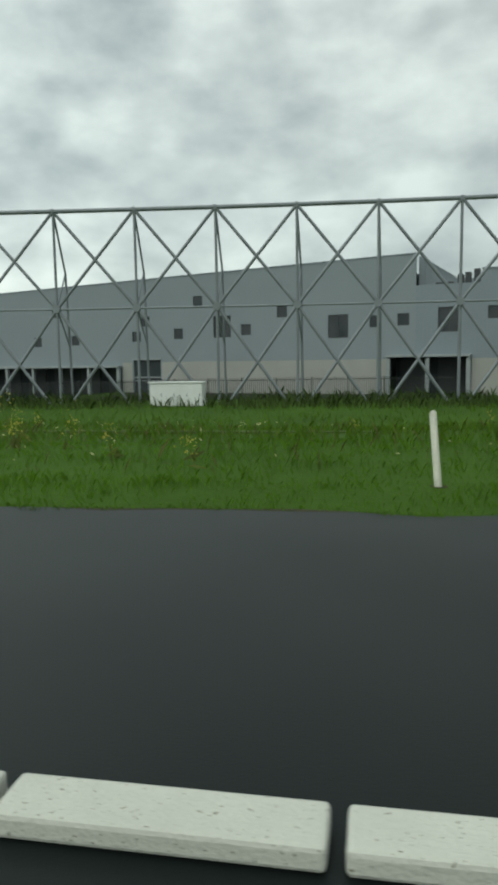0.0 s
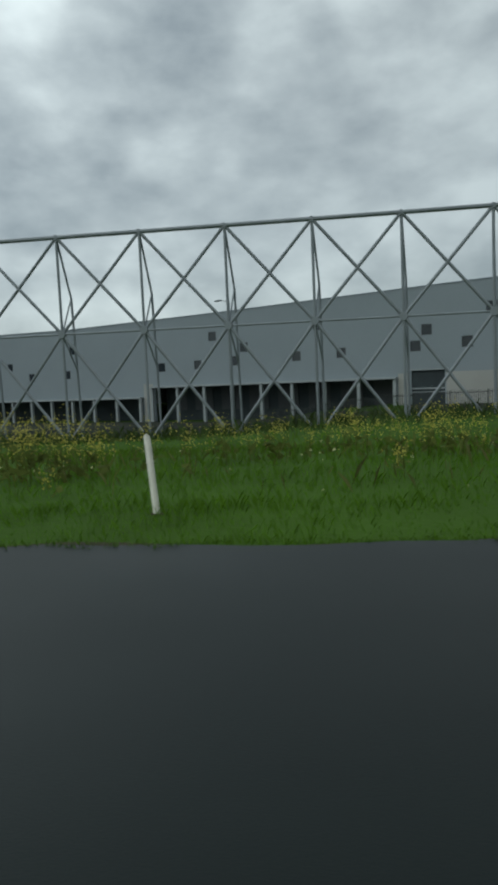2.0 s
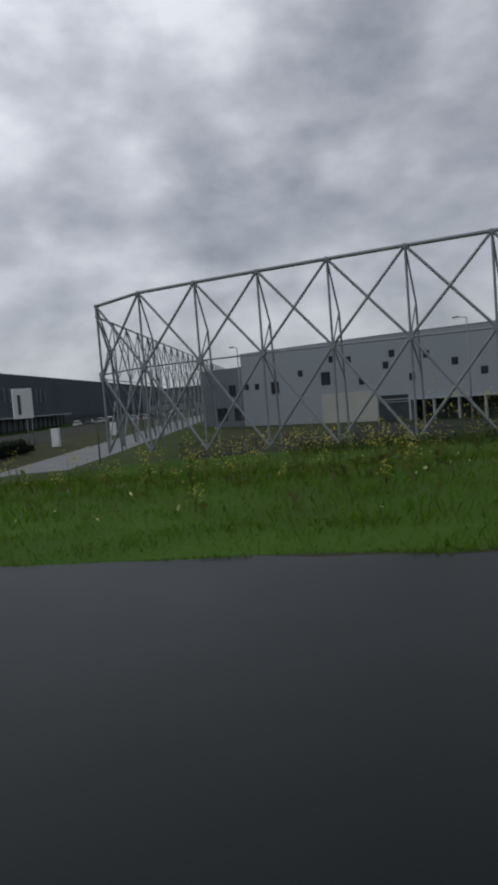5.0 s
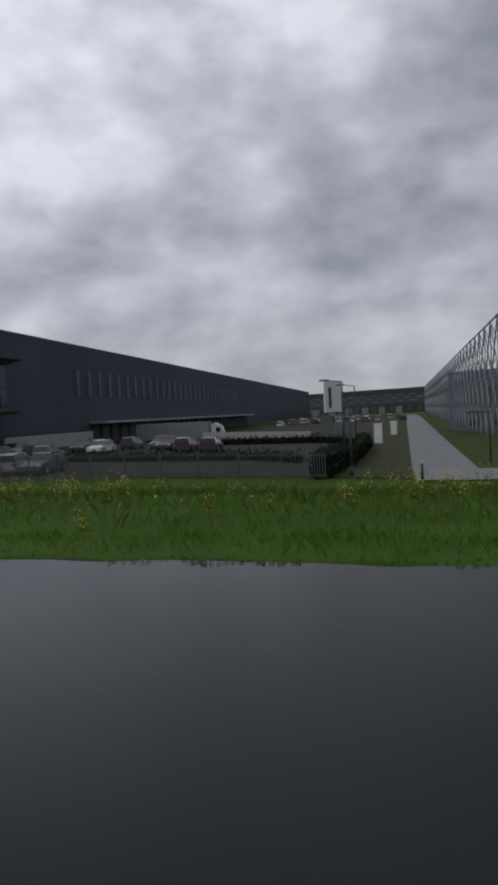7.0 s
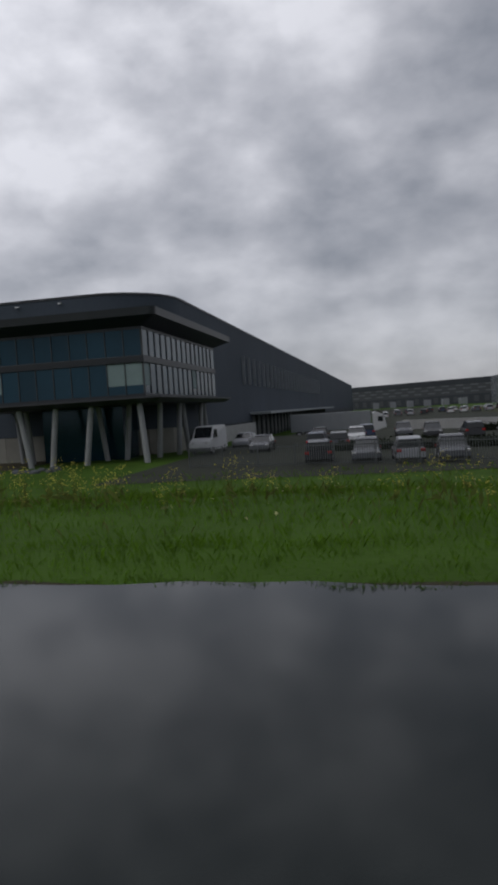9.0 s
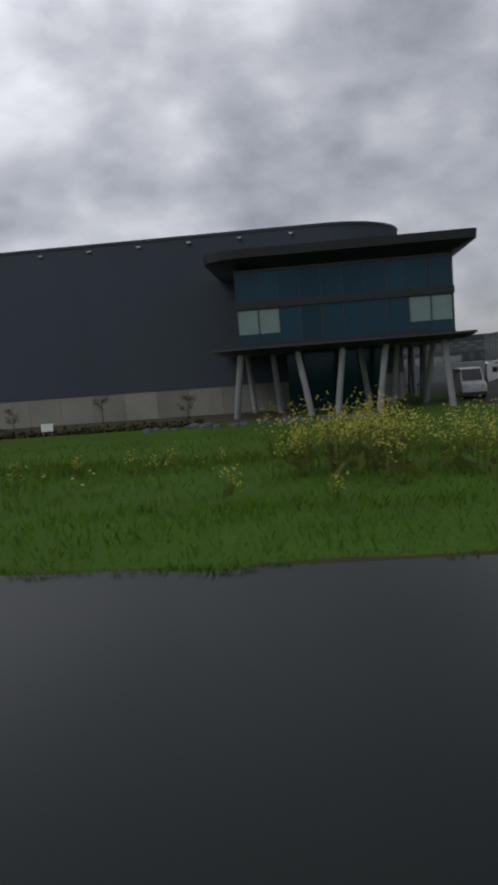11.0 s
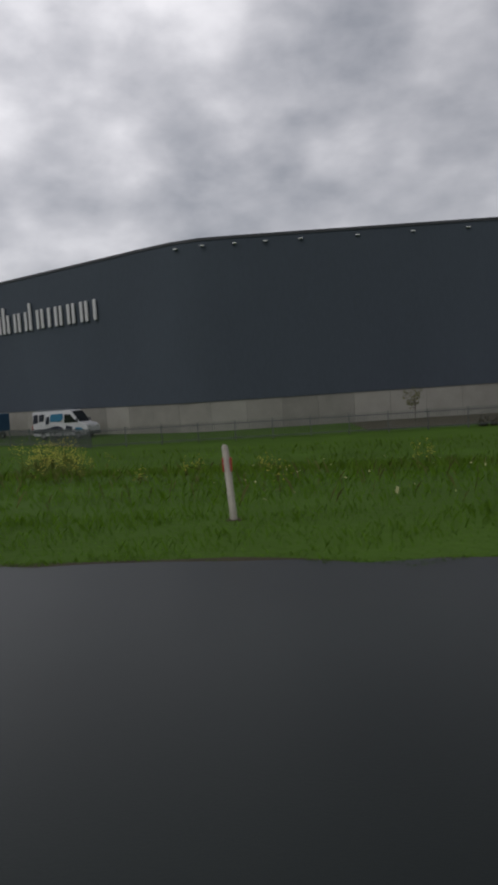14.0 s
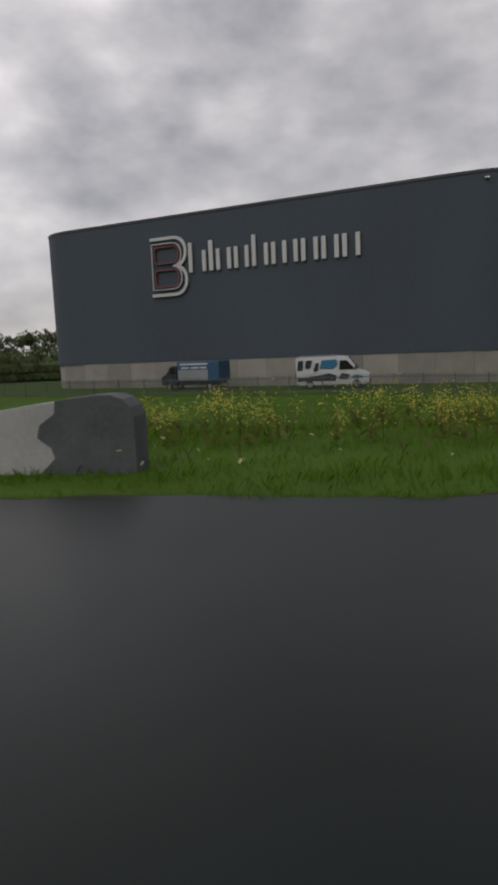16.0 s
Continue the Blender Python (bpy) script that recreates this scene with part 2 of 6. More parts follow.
def pitted(m):
    """Small dark pits in a cast surface."""
    t = m.node_tree
    b = t.nodes["Principled BSDF"]
    v = t.nodes.new("ShaderNodeTexNoise")
    v.inputs["Scale"].default_value, v.inputs["Detail"].default_value = 85.0, 1.0
    t.links.new(t.nodes["Geometry"].outputs["Position"], v.inputs["Vector"])
    r = t.nodes.new("ShaderNodeValToRGB")
    r.color_ramp.elements[0].position, r.color_ramp.elements[0].color = 0.69, (1, 1, 1, 1)
    r.color_ramp.elements[1].position, r.color_ramp.elements[1].color = 0.74, (0.3, 0.27, 0.22, 1)
    t.links.new(v.outputs[0], r.inputs[0])
    x = t.nodes.new("ShaderNodeMixRGB")
    x.blend_type = "MULTIPLY"
    x.inputs[0].default_value = 1.0
    t.links.new(b.inputs["Base Color"].links[0].from_socket, x.inputs[1])
    t.links.new(r.outputs[0], x.inputs[2])
    t.links.new(x.outputs[0], b.inputs["Base Color"])


pitted(KERB)
POST_WHITE = material("white_plastic_post", (0.55, 0.54, 0.46), 0.6, 0, 0.2, 6, 40, 0.1, 0.3)
POST_WORN = material("weathered_grey_post", (0.34, 0.32, 0.27), 0.7, 0, 0.25, 6, 40, 0.15, 0.3)
RED = material("red_reflector", (0.45, 0.04, 0.03), 0.4, 0, 0.1, 5, 30, 0)
SIGN_BLUE = material("blue_sign_face", (0.018, 0.10, 0.40), 0.45, 0, 0.12, 2, 20, 0.02, 0.4)
SIGN_WHITE = material("white_sign_film", (0.74, 0.75, 0.75), 0.45, 0, 0.06, 3, 20, 0.02, 0.4)
SIGN_GREEN = material("green_sign_face", (0.02, 0.12, 0.07), 0.45, 0, 0.12, 3, 20, 0.02)
LOGO_WHITE = material("white_sign_letters", (0.50, 0.50, 0.51), 0.5, 0, 0.08, 0.6, 8, 0.02)
LOGO_RED = material("dull_red_sign_line", (0.20, 0.06, 0.07), 0.5, 0, 0.1, 0.6, 8, 0.02)
LAMP_WHITE = material("pale_lamp_housing", (0.75, 0.75, 0.76), 0.4, 0, 0.05, 3, 20, 0)
TYRE = material("black_tyre_rubber", (0.018, 0.018, 0.018), 0.85, 0, 0.2, 6, 40, 0.2)
RIM = material("grey_alloy_rim", (0.35, 0.35, 0.36), 0.35, 0.7, 0.1, 6, 40, 0)
CAR_GLASS = material("dark_car_glass", (0.015, 0.018, 0.02), 0.07, 0, 0.1, 2, 10, 0, 0.6)
CAR_LAMP = material("car_lamp_lens", (0.55, 0.55, 0.55), 0.15, 0.2, 0.1, 6, 30, 0)
CAR_TAIL = material("red_tail_lamp", (0.30, 0.02, 0.02), 0.2, 0, 0.1, 6, 30, 0)
PAINTS = {
    "white": material("white_car_paint", (0.52, 0.53, 0.54), 0.25, 0, 0.06, 1, 10, 0, 0.5),
    "silver": material("silver_car_paint", (0.32, 0.33, 0.35), 0.28, 0.5, 0.08, 1, 10, 0, 0.5),
    "black": material("black_car_paint", (0.018, 0.019, 0.022), 0.2, 0, 0.1, 1, 10, 0, 0.5),
    "dark blue": material("dark_blue_car_paint", (0.025, 0.04, 0.08), 0.22, 0.2, 0.1, 1, 10, 0, 0.5),
    "grey": material("grey_car_paint", (0.10, 0.105, 0.115), 0.25, 0.4, 0.1, 1, 10, 0, 0.5),
    "dark red": material("dark_red_car_paint", (0.12, 0.02, 0.022), 0.22, 0.2, 0.1, 1, 10, 0, 0.5),
}
TARP = material("pale_trailer_side", (0.22, 0.235, 0.25), 0.5, 0, 0.12, 0.5, 6, 0.05)
TEAL = material("blue_livery_film", (0.03, 0.16, 0.27), 0.35, 0, 0.1, 1.5, 10, 0)
DARK_LIVERY = material("dark_livery_film", (0.025, 0.03, 0.045), 0.35, 0, 0.2, 1.5, 10, 0)
BLUE_TANK = material("steel_blue_vehicle_paint", (0.030, 0.085, 0.16), 0.35, 0.1, 0.15, 1.5, 10, 0)
BARK = material("tree_bark", (0.10, 0.085, 0.065), 0.9, 0, 0.3, 4, 30, 0.5)
LEAF_PALE = material("pale_bush_leaves", (0.13, 0.165, 0.075), 0.75, 0, 0.4, 0.6, 5, 0, 0.2, per="island")
# distance haze is put into this lighter, greyer leaf green
LEAF = material("tree_leaves", (0.11, 0.14, 0.07), 0.75, 0, 0.4, 0.6, 5, 0, 0.2, per="island")
LEAF_YOUNG = material("young_bronze_leaves", (0.14, 0.145, 0.045), 0.75, 0, 0.35, 0.6, 5, 0, 0.2, per="island")
HEDGE_LEAF = material("dark_hedge_leaves", (0.018, 0.026, 0.012), 0.8, 0, 0.4, 0.6, 5, 0, 0.15, per="island")
SCRUB = material("dry_brown_scrub", (0.060, 0.055, 0.030), 0.9, 0, 0.4, 0.6, 5, 0, 0.1, per="island")
SOIL_BANK = material("grey_brown_soil", (0.072, 0.066, 0.046), 0.95, 0, 0.3, 0.5, 9, 0.5, 0.1)
HEDGE_CORE = material("dark_hedge_core", (0.010, 0.014, 0.008), 0.95, 0, 0.3, 0.6, 5, 0, 0.1)
ORANGE = material("orange_plastic", (0.55, 0.10, 0.02), 0.5, 0, 0.1, 6, 30, 0)
FAR_DARK = material("far_grey_cladding", (0.034, 0.039, 0.048), 0.6, 0, 0.12, 0.1, 2, 0)
FAR_PANEL = material("far_dull_panel", (0.14, 0.148, 0.16), 0.6, 0, 0.12, 0.1, 2, 0)
FAR_PALE = material("far_pale_cladding", (0.066, 0.072, 0.080), 0.6, 0, 0.1, 0.1, 2, 0)
for m in (STEM, PETAL, PALE_PETAL, SEED, LEAF, LEAF_PALE, LEAF_YOUNG):
    leafy(m)
FIN = material("grey_fin_metal", (0.26, 0.28, 0.30), 0.5, 0.1, 0.1, 1, 8, 0.03)


# ---------------------------------------------------------------- mesh helpers
def add_box(bm, x0, x1, y0, y1, z0, z1, bevel=0.0):
    v = [bm.verts.new((x, y, z)) for x in (x0, x1) for y in (y0, y1) for z in (z0, z1)]
    f = [bm.faces.new([v[i] for i in q]) for q in ((0, 1, 3, 2), (4, 6, 7, 5), (0, 4, 5, 1), (2, 3, 7, 6), (0, 2, 6, 4), (1, 5, 7, 3))]
    if bevel:
        edges = list({e for q in f for e in q.edges})
        bmesh.ops.bevel(bm, geom=edges, offset=bevel, segments=2, affect="EDGES", profile=0.5)
    return bm


def box(x0, x1, y0, y1, z0, z1, bevel=0.0):
    return add_box(bmesh.new(), x0, x1, y0, y1, z0, z1, bevel)


def add_tube(bm, a, b, r0, r1=None, sides=8, caps=True):
    a, b = Vector(a), Vector(b)
    r1 = r0 if r1 is None else r1
    q = (b - a).to_track_quat("Z", "Y").to_matrix()
    ring = []
    for p, r in ((a, r0), (b, r1)):
        ring.append([bm.verts.new(p + q @ Vector((r * math.cos(2 * math.pi * k / sides), r * math.sin(2 * math.pi * k / sides), 0))) for k in range(sides)])
    for k in range(sides):
        f = bm.faces.new((ring[0][k], ring[0][(k + 1) % sides], ring[1][(k + 1) % sides], ring[1][k]))
        f.smooth = True
    if caps:
        bm.faces.new(ring[0][::-1])
        bm.faces.new(ring[1])
    return bm


def tube(a, b, r0, r1=None, sides=8):
    return add_tube(bmesh.new(), a, b, r0, r1, sides)


def add_prism(bm, outline, y0, y1, inset=0.0, top=None):
    """An outline in x and z, drawn from y0 to y1. inset: how far each side leans in at the top height."""
    def lean(z):
        return 0.0 if not inset else inset * max(0.0, min(1.0, (z - top[0]) / (top[1] - top[0])))
    rows = [[bm.verts.new((x, y + s * lean(z), z)) for x, z in outline] for y, s in ((y0, 1), (y1, -1))]
    n = len(outline)
    for k in range(n):
        bm.faces.new((rows[0][k], rows[0][(k + 1) % n], rows[1][(k + 1) % n], rows[1][k]))
    bm.faces.new(rows[0][::-1])
    bm.faces.new(rows[1])
    bmesh.ops.recalc_face_normals(bm, faces=bm.faces)
    return bm


def mesh_of(name, bm, mat):
    me = bpy.data.meshes.new(name)
    bm.to_mesh(me)
    bm.free()
    me.materials.append(mat)
    return me


def raw_mesh(name, verts, faces, mat):
    me = bpy.data.meshes.new(name)
    verts, faces = np.asarray(verts, np.float32), np.asarray(faces, np.int32)
    n = faces.shape[1]
    me.vertices.add(len(verts))
    me.vertices.foreach_set("co", verts.ravel())
    me.loops.add(faces.size)
    me.loops.foreach_set("vertex_index", faces.ravel())
    me.polygons.add(len(faces))
    me.polygons.foreach_set("loop_start", np.arange(0, faces.size, n, dtype=np.int32))
    me.polygons.foreach_set("use_smooth", np.zeros(len(faces), dtype=bool))
    me.update(calc_edges=True)
    me.validate()
    me.materials.append(mat)
    return me


def part(name, bm, mat, parent, label=""):
    ob = new(name, mesh_of(name, bm, mat))
    ob.parent = parent
    return tagged(ob, label)


def shared(name, me, parent, m=None, label=""):
    ob = new(name, me)
    ob.parent = parent
    if m is not None:
        ob.matrix_local = m
    return tagged(ob, label)


def thing(name, at, label, category, group="", turn=0.0, kind=""):
    ob = new(name)
    ob.empty_display_size = 0.3
    ob.location, ob.rotation_euler = at, (0, 0, turn)
    return tagged(ob, label, category, group, kind)


def bar_matrix(a, b, r):
    """Puts the unit tube (radius 1, z 0 to 1) from a to b."""
    a, b = Vector(a), Vector(b)
    return Matrix.Translation(a) @ (b - a).to_track_quat("Z", "Y").to_matrix().to_4x4() @ Matrix.Diagonal((r, r, (b - a).length, 1))


# ---------------------------------------------------------------- the road's line
LINE = [(60.0, 2.0), (30.0, 0.6), (0.0, 0.0), (-11.23, -0.21), (-22.75, -1.27), (-34.53, -3.26), (-46.41, -6.13), (-58.24, -10.05), (-70.22, -14.62),
        (-82.43, -19.43), (-94.98, -24.6), (-107.88, -30.09), (-121.02, -36.09), (-134.02, -42.57), (-147.25, -49.12), (-161.19, -55.42),
        (-175.95, -61.12), (-191.46, -65.86), (-207.51, -69.49), (-224.0, -72.3), (-260.0, -77.0), (-330.0, -84.0)]


def catmull(points, steps):
    p = [Vector((*q, 0)) for q in points]
    p = [2 * p[0] - p[1]] + p + [2 * p[-1] - p[-2]]
    res = []
    for i in range(1, len(p) - 2):
        for k in range(steps):
            u = k / steps
            a, b, c, d = p[i - 1], p[i], p[i + 1], p[i + 2]
            res.append(0.5 * (2 * b + (c - a) * u + (2 * a - 5 * b + 4 * c - d) * u * u + (3 * b - a - 3 * c + d) * u ** 3))
    res.append(p[-2])
    return res


ROAD = np.array([(q.x, q.y) for q in catmull(LINE, 10)])
SEG = np.diff(ROAD, axis=0)
STATION = np.r_[0, np.cumsum(np.linalg.norm(SEG, axis=1))]
DIRS = np.r_[SEG / np.linalg.norm(SEG, axis=1)[:, None], [SEG[-1] / np.linalg.norm(SEG[-1])]]
RIGHT = np.stack([DIRS[:, 1], -DIRS[:, 0]], 1)
ORIGIN = float(STATION[np.argmin(np.hypot(*ROAD.T))])
# right-hand edge of the asphalt, by metres travelled from the start
EDGE_S = [-70, 0, 6, 17, 29, 41, 73, 86, 93, 102, 138, 144, 149, 158, 165, 172, 188, 200, 213, 221, 260]
EDGE_D = [5.4, 5.25, 5.35, 5.08, 4.93, 4.85, 5.4, 5.4, 5.35, 5.1, 4.6, 4.46, 4.22, 4.2, 4.45, 4.68, 4.78, 5.0, 5.25, 5.58, 5.6]


def edge(s):
    return np.interp(s, EDGE_S, EDGE_D)


def at_road(s, d):
    """The place s metres along from the start and d metres to the right."""
    s = np.asarray(s, float) + ORIGIN
    x, y = np.interp(s, STATION, ROAD[:, 0]), np.interp(s, STATION, ROAD[:, 1])
    return np.stack([x + d * np.interp(s, STATION, RIGHT[:, 0]), y + d * np.interp(s, STATION, RIGHT[:, 1])], -1)


def road_place(xy):
    """Station from the start and distance to the right for places in the plan."""
    xy = np.asarray(xy, float).reshape(-1, 2)
    s, d = np.empty(len(xy)), np.empty(len(xy))
    for k in range(0, len(xy), 4000):
        q = xy[k:k + 4000]
        off = q[:, None] - ROAD[None, ::2]
        i = np.argmin((off ** 2).sum(-1), 1) * 2
        rel = q - ROAD[i]
        along = (rel * DIRS[i]).sum(-1)
        s[k:k + 4000] = STATION[i] + along - ORIGIN
        d[k:k + 4000] = (rel * RIGHT[i]).sum(-1)
    return s, d


def smooth(a, b, x):
    u = np.clip((np.asarray(x, float) - a) / (b - a), 0, 1)
    return u * u * (3 - 2 * u)


# the dark warehouse's own axes: a along its front, n away from the road
WA = np.array([-168.68, 9.37])
EA, EN = np.array([0.8764, 0.4817]), np.array([-0.4817, 0.8764])


def plan(a, n):
    q = WA + a * EA + n * EN
    return float(q[0]), float(q[1])


def fall(s, d):
    """The drop from the verge: to a low bank before the truss, then to the yards; lower by the docks; straight down to the yards further on."""
    far = smooth(62, 100, s)
    dip = smooth(18, 32, s) * (1 - smooth(84, 102, s))
    low = 0.4 * smooth(14, 34, d) + 0.5 * smooth(34, 46, d) + 0.75 * smooth(46, 52, d)
    return (1.42 + 0.78 * far) * smooth(6.5, 33, d) + 0.78 * (1 - far) * smooth(46, 56, d) + dip * low


def height(xy):
    """Ground height: level by the road, then falling to the lower yards; lower still in front of the docks."""
    xy = np.asarray(xy, float).reshape(-1, 2)
    s, d = road_place(xy)
    z = -0.07 - 0.05 * smooth(5, 8, d) - fall(s, d)
    z += 0.05 * np.sin(s * 0.31 + d * 0.2) * smooth(7, 12, d) * (1 - smooth(25, 40, d))
    rel = xy - WA
    a, n = rel @ EA, rel @ EN
    z -= 1.25 * smooth(12, 15, a) * (1 - smooth(30, 36, a)) * smooth(30, 42, n) * (1 - smooth(170, 190, n))
    z += -0.25 * smooth(-6, -12, d)
    return z


def ground_z(x, y):
    return float(height([(x, y)])[0])


# ---------------------------------------------------------------- ground, road
def build_ground():
    def axis(lo, hi, step):
        mid = np.arange(lo, hi + 0.1, step)
        far = step * np.cumsum(1.28 ** np.arange(1, 27))
        return np.r_[(lo - far)[::-1], mid, hi + far]
    xs, ys = axis(-320, 60, 1.6), axis(-120, 130, 1.6)
    gx, gy = np.meshgrid(xs, ys, indexing="ij")
    xy = np.stack([gx.ravel(), gy.ravel()], 1)
    z = height(xy)
    nx, ny = len(xs), len(ys)
    i = np.arange(nx * ny).reshape(nx, ny)
    f = np.stack([i[:-1, :-1].ravel(), i[1:, :-1].ravel(), i[1:, 1:].ravel(), i[:-1, 1:].ravel()], 1)
    ob = new("ground", raw_mesh("ground", np.c_[xy, z], f, GRASS_GROUND))
    for p in ob.data.polygons:
        p.use_smooth = True
    return tagged(ob, "grassy verge and fields falling away from the road", "ground", kind="structure")


def ribbon(name, s0, s1, inner, outer, z_in, z_out, mat, step=1.0, skirt=0.12):
    s = np.arange(s0, s1, step)
    a, b = inner(s), outer(s)
    pa, pb = at_road(s, a), at_road(s, b)
    n = len(s)
    v = np.r_[np.c_[pa, np.full(n, z_in - skirt)], np.c_[pa, np.full(n, z_in)], np.c_[pb, np.full(n, z_out)], np.c_[pb, np.full(n, z_out - skirt)]]
    k = np.arange(n - 1)
    f = np.concatenate([np.stack([k + r * n, k + r * n + 1, k + (r + 1) * n + 1, k + (r + 1) * n], 1) for r in range(3)])
    return new(name, raw_mesh(name, v, f, mat))


build_ground()


def ragged(s):
    return edge(s) + 0.05 * np.sin(s * 2.1) + 0.04 * np.sin(s * 5.3 + 1) + 0.03 * np.sin(s * 11.7)


tagged(ribbon("road", -70, 330, lambda s: np.full(len(s), -5.2), ragged, 0.0, -0.01, ASPHALT, 0.5),
       "smooth dark damp asphalt road with a ragged grass edge", "road", kind="structure")
tagged(ribbon("soil_edge", -70, 330, ragged, lambda s: ragged(s) + 0.2 + 0.06 * np.sin(s * 1.3) + 0.05 * np.sin(s * 3.9), -0.012, -0.05, SOIL, 0.5),
       "narrow strip of bare soil along the asphalt", "soil", kind="structure")
# a faint mown track along the verge
tagged(ribbon("mown_track", -40, 22, lambda s: np.full(len(s), 16.3), lambda s: np.full(len(s), 17.2), -0.545, -0.61,
              material("dry_mown_grass", (0.10, 0.135, 0.05), 0.95, 0, 0.3, 1.2, 14, 0.5, 0.1), 1.0, 0.3),
       "pale dry mown track through the grass", "track", kind="structure")


def sheet(name, corners, lift, mat, label, category, cells=14, fit=True):
    """A paved sheet over four corners of the plan that follows the ground."""
    c = [Vector((*q, 0)) for q in corners]
    v, f = [], []
    for i in range(cells + 1):
        for j in range(cells + 1):
            p = c[0].lerp(c[1], i / cells).lerp(c[3].lerp(c[2], i / cells), j / cells)
            v.append((p.x, p.y))
    z = height(v) if fit else np.full(len(v), 0.0)
    for i in range(cells):
        for j in range(cells):
            k = i * (cells + 1) + j
            f.append((k, k + cells + 1, k + cells + 2, k + 1))
    ob = new(name, raw_mesh(name, np.c_[np.array(v), z + lift], f, mat))
    return tagged(ob, label, category, kind="structure")


# kerb of white blocks that parts the lanes
def build_kerb():
    k = thing("lane_divider", (0, 0, 0), "row of white painted concrete kerb blocks between the lanes", "kerb", kind="structure")
    bm = bmesh.new()
    add_box(bm, -0.412, 0.412, -0.09, 0.09, 0.0, 0.068, 0.014)
    for v in bm.verts:
        v.co.z += 0.004 * noise.noise(v.co * 9)
    me = mesh_of("kerb_block", bm, KERB)
    def side(x):
        return float(np.interp(x, [-22, -11, -9, -6.5, -4, 0, 14], [0.3, 1.25, 1.44, 1.585, 1.575, 1.55, 1.53]))
    for i in range(40):
        x = -0.505 + 0.867 * (i - 23)
        turn = math.degrees(math.atan2(side(x + 0.4) - side(x - 0.4), 0.8))
        shared("kerb_block", me, k, pose(x, side(x), -0.004, 0, 0, turn))


build_kerb()


UNIT = mesh_of("bar", add_tube(bmesh.new(), (0, 0, 0), (0, 0, 1), 1.0, 1.0, 8), STEEL)
rng = np.random.default_rng(7)
random.seed(7)


def unit_bar(mat, sides=8):
    return mesh_of("bar", add_tube(bmesh.new(), (0, 0, 0), (0, 0, 1), 1.0, 1.0, sides), mat)


# ---------------------------------------------------------------- steel truss round the pale warehouse
def front_node(i):
    x = np.polyval([0.00048232, -0.0298782, -4.952065, -4.557438], i)
    y = np.polyval([0.00237878, -0.0475895, -0.386425, 44.1915], i)
    return Vector((float(x), float(y), 0))


def truss(name, nodes, inward, tops, label, slim=1.0, mid_share=0.53):
    """Bays of crossed diagonals between a top chord, a middle line and the ground, with a bent column behind every post."""
    base = thing(name, (*nodes[0][:2], -2.35), label, "steel truss", "trusses of the pale warehouse")
    o = Vector((nodes[0].x, nodes[0].y, -2.35))
    up = []
    for q, top in zip(nodes, tops):
        up.append((Vector((q.x, q.y, -2.5)) - o, Vector((q.x, q.y, -2.35 + (top + 2.35) * mid_share)) - o, Vector((q.x, q.y, top)) - o))

    def bar(part_name, a, b, r):
        shared(part_name, UNIT, base, bar_matrix(a, b, r * slim))
    out = inward.normalized()
    for k, (lo, mid, hi) in enumerate(up):
        bar("post", lo, hi, 0.088)
        bar("node_plate", mid - out * 0.13, mid + out * 0.11, 0.27)
        bar("node_plate", hi - out * 0.12, hi + out * 0.11, 0.16)
        knee = hi + inward * 1.2
        knee.z = -2.35 - o.z + (hi.z + o.z + 2.35) * 0.715
        foot = Vector((knee.x, knee.y, lo.z)) + inward * 0.35
        bar("rear_strut", hi, knee, 0.068)
        bar("rear_column", knee, foot, 0.08)
        bar("rear_brace", knee, mid, 0.05)
        bar("rear_brace", mid, foot.lerp(knee, 0.5), 0.05)
        if k + 1 == len(up):
            break
        lo2, mid2, hi2 = up[k + 1]
        bar("top_chord", hi, hi2, 0.135)
        bar("middle_rail", mid, mid2, 0.065)
        bar("diagonal", hi, mid2, 0.1)
        bar("diagonal", mid, hi2, 0.1)
        bar("diagonal", mid, lo2, 0.1)
        bar("diagonal", lo, mid2, 0.1)
    return base


front = [front_node(i) for i in range(-4, 18)]
corner = [Vector((-99.5, 35.4, 0)), Vector((-102.2, 38.4, 0))]
truss("front_truss", front + corner, Vector((0.1, 1.0, 0)), [10.45] * 22 + [9.95, 9.6],
      "grey painted steel lattice frame standing before the pale warehouse")
side_a, side_b = Vector((-102.2, 38.4, 0)), Vector((-220.5, 266.9, 0))
truss("side_truss", [side_a.lerp(side_b, k / 46) for k in range(47)], Vector((0.88, 0.46, 0)), [9.55] * 47,
      "grey steel lattice frame along the side of the pale warehouse", slim=0.68)


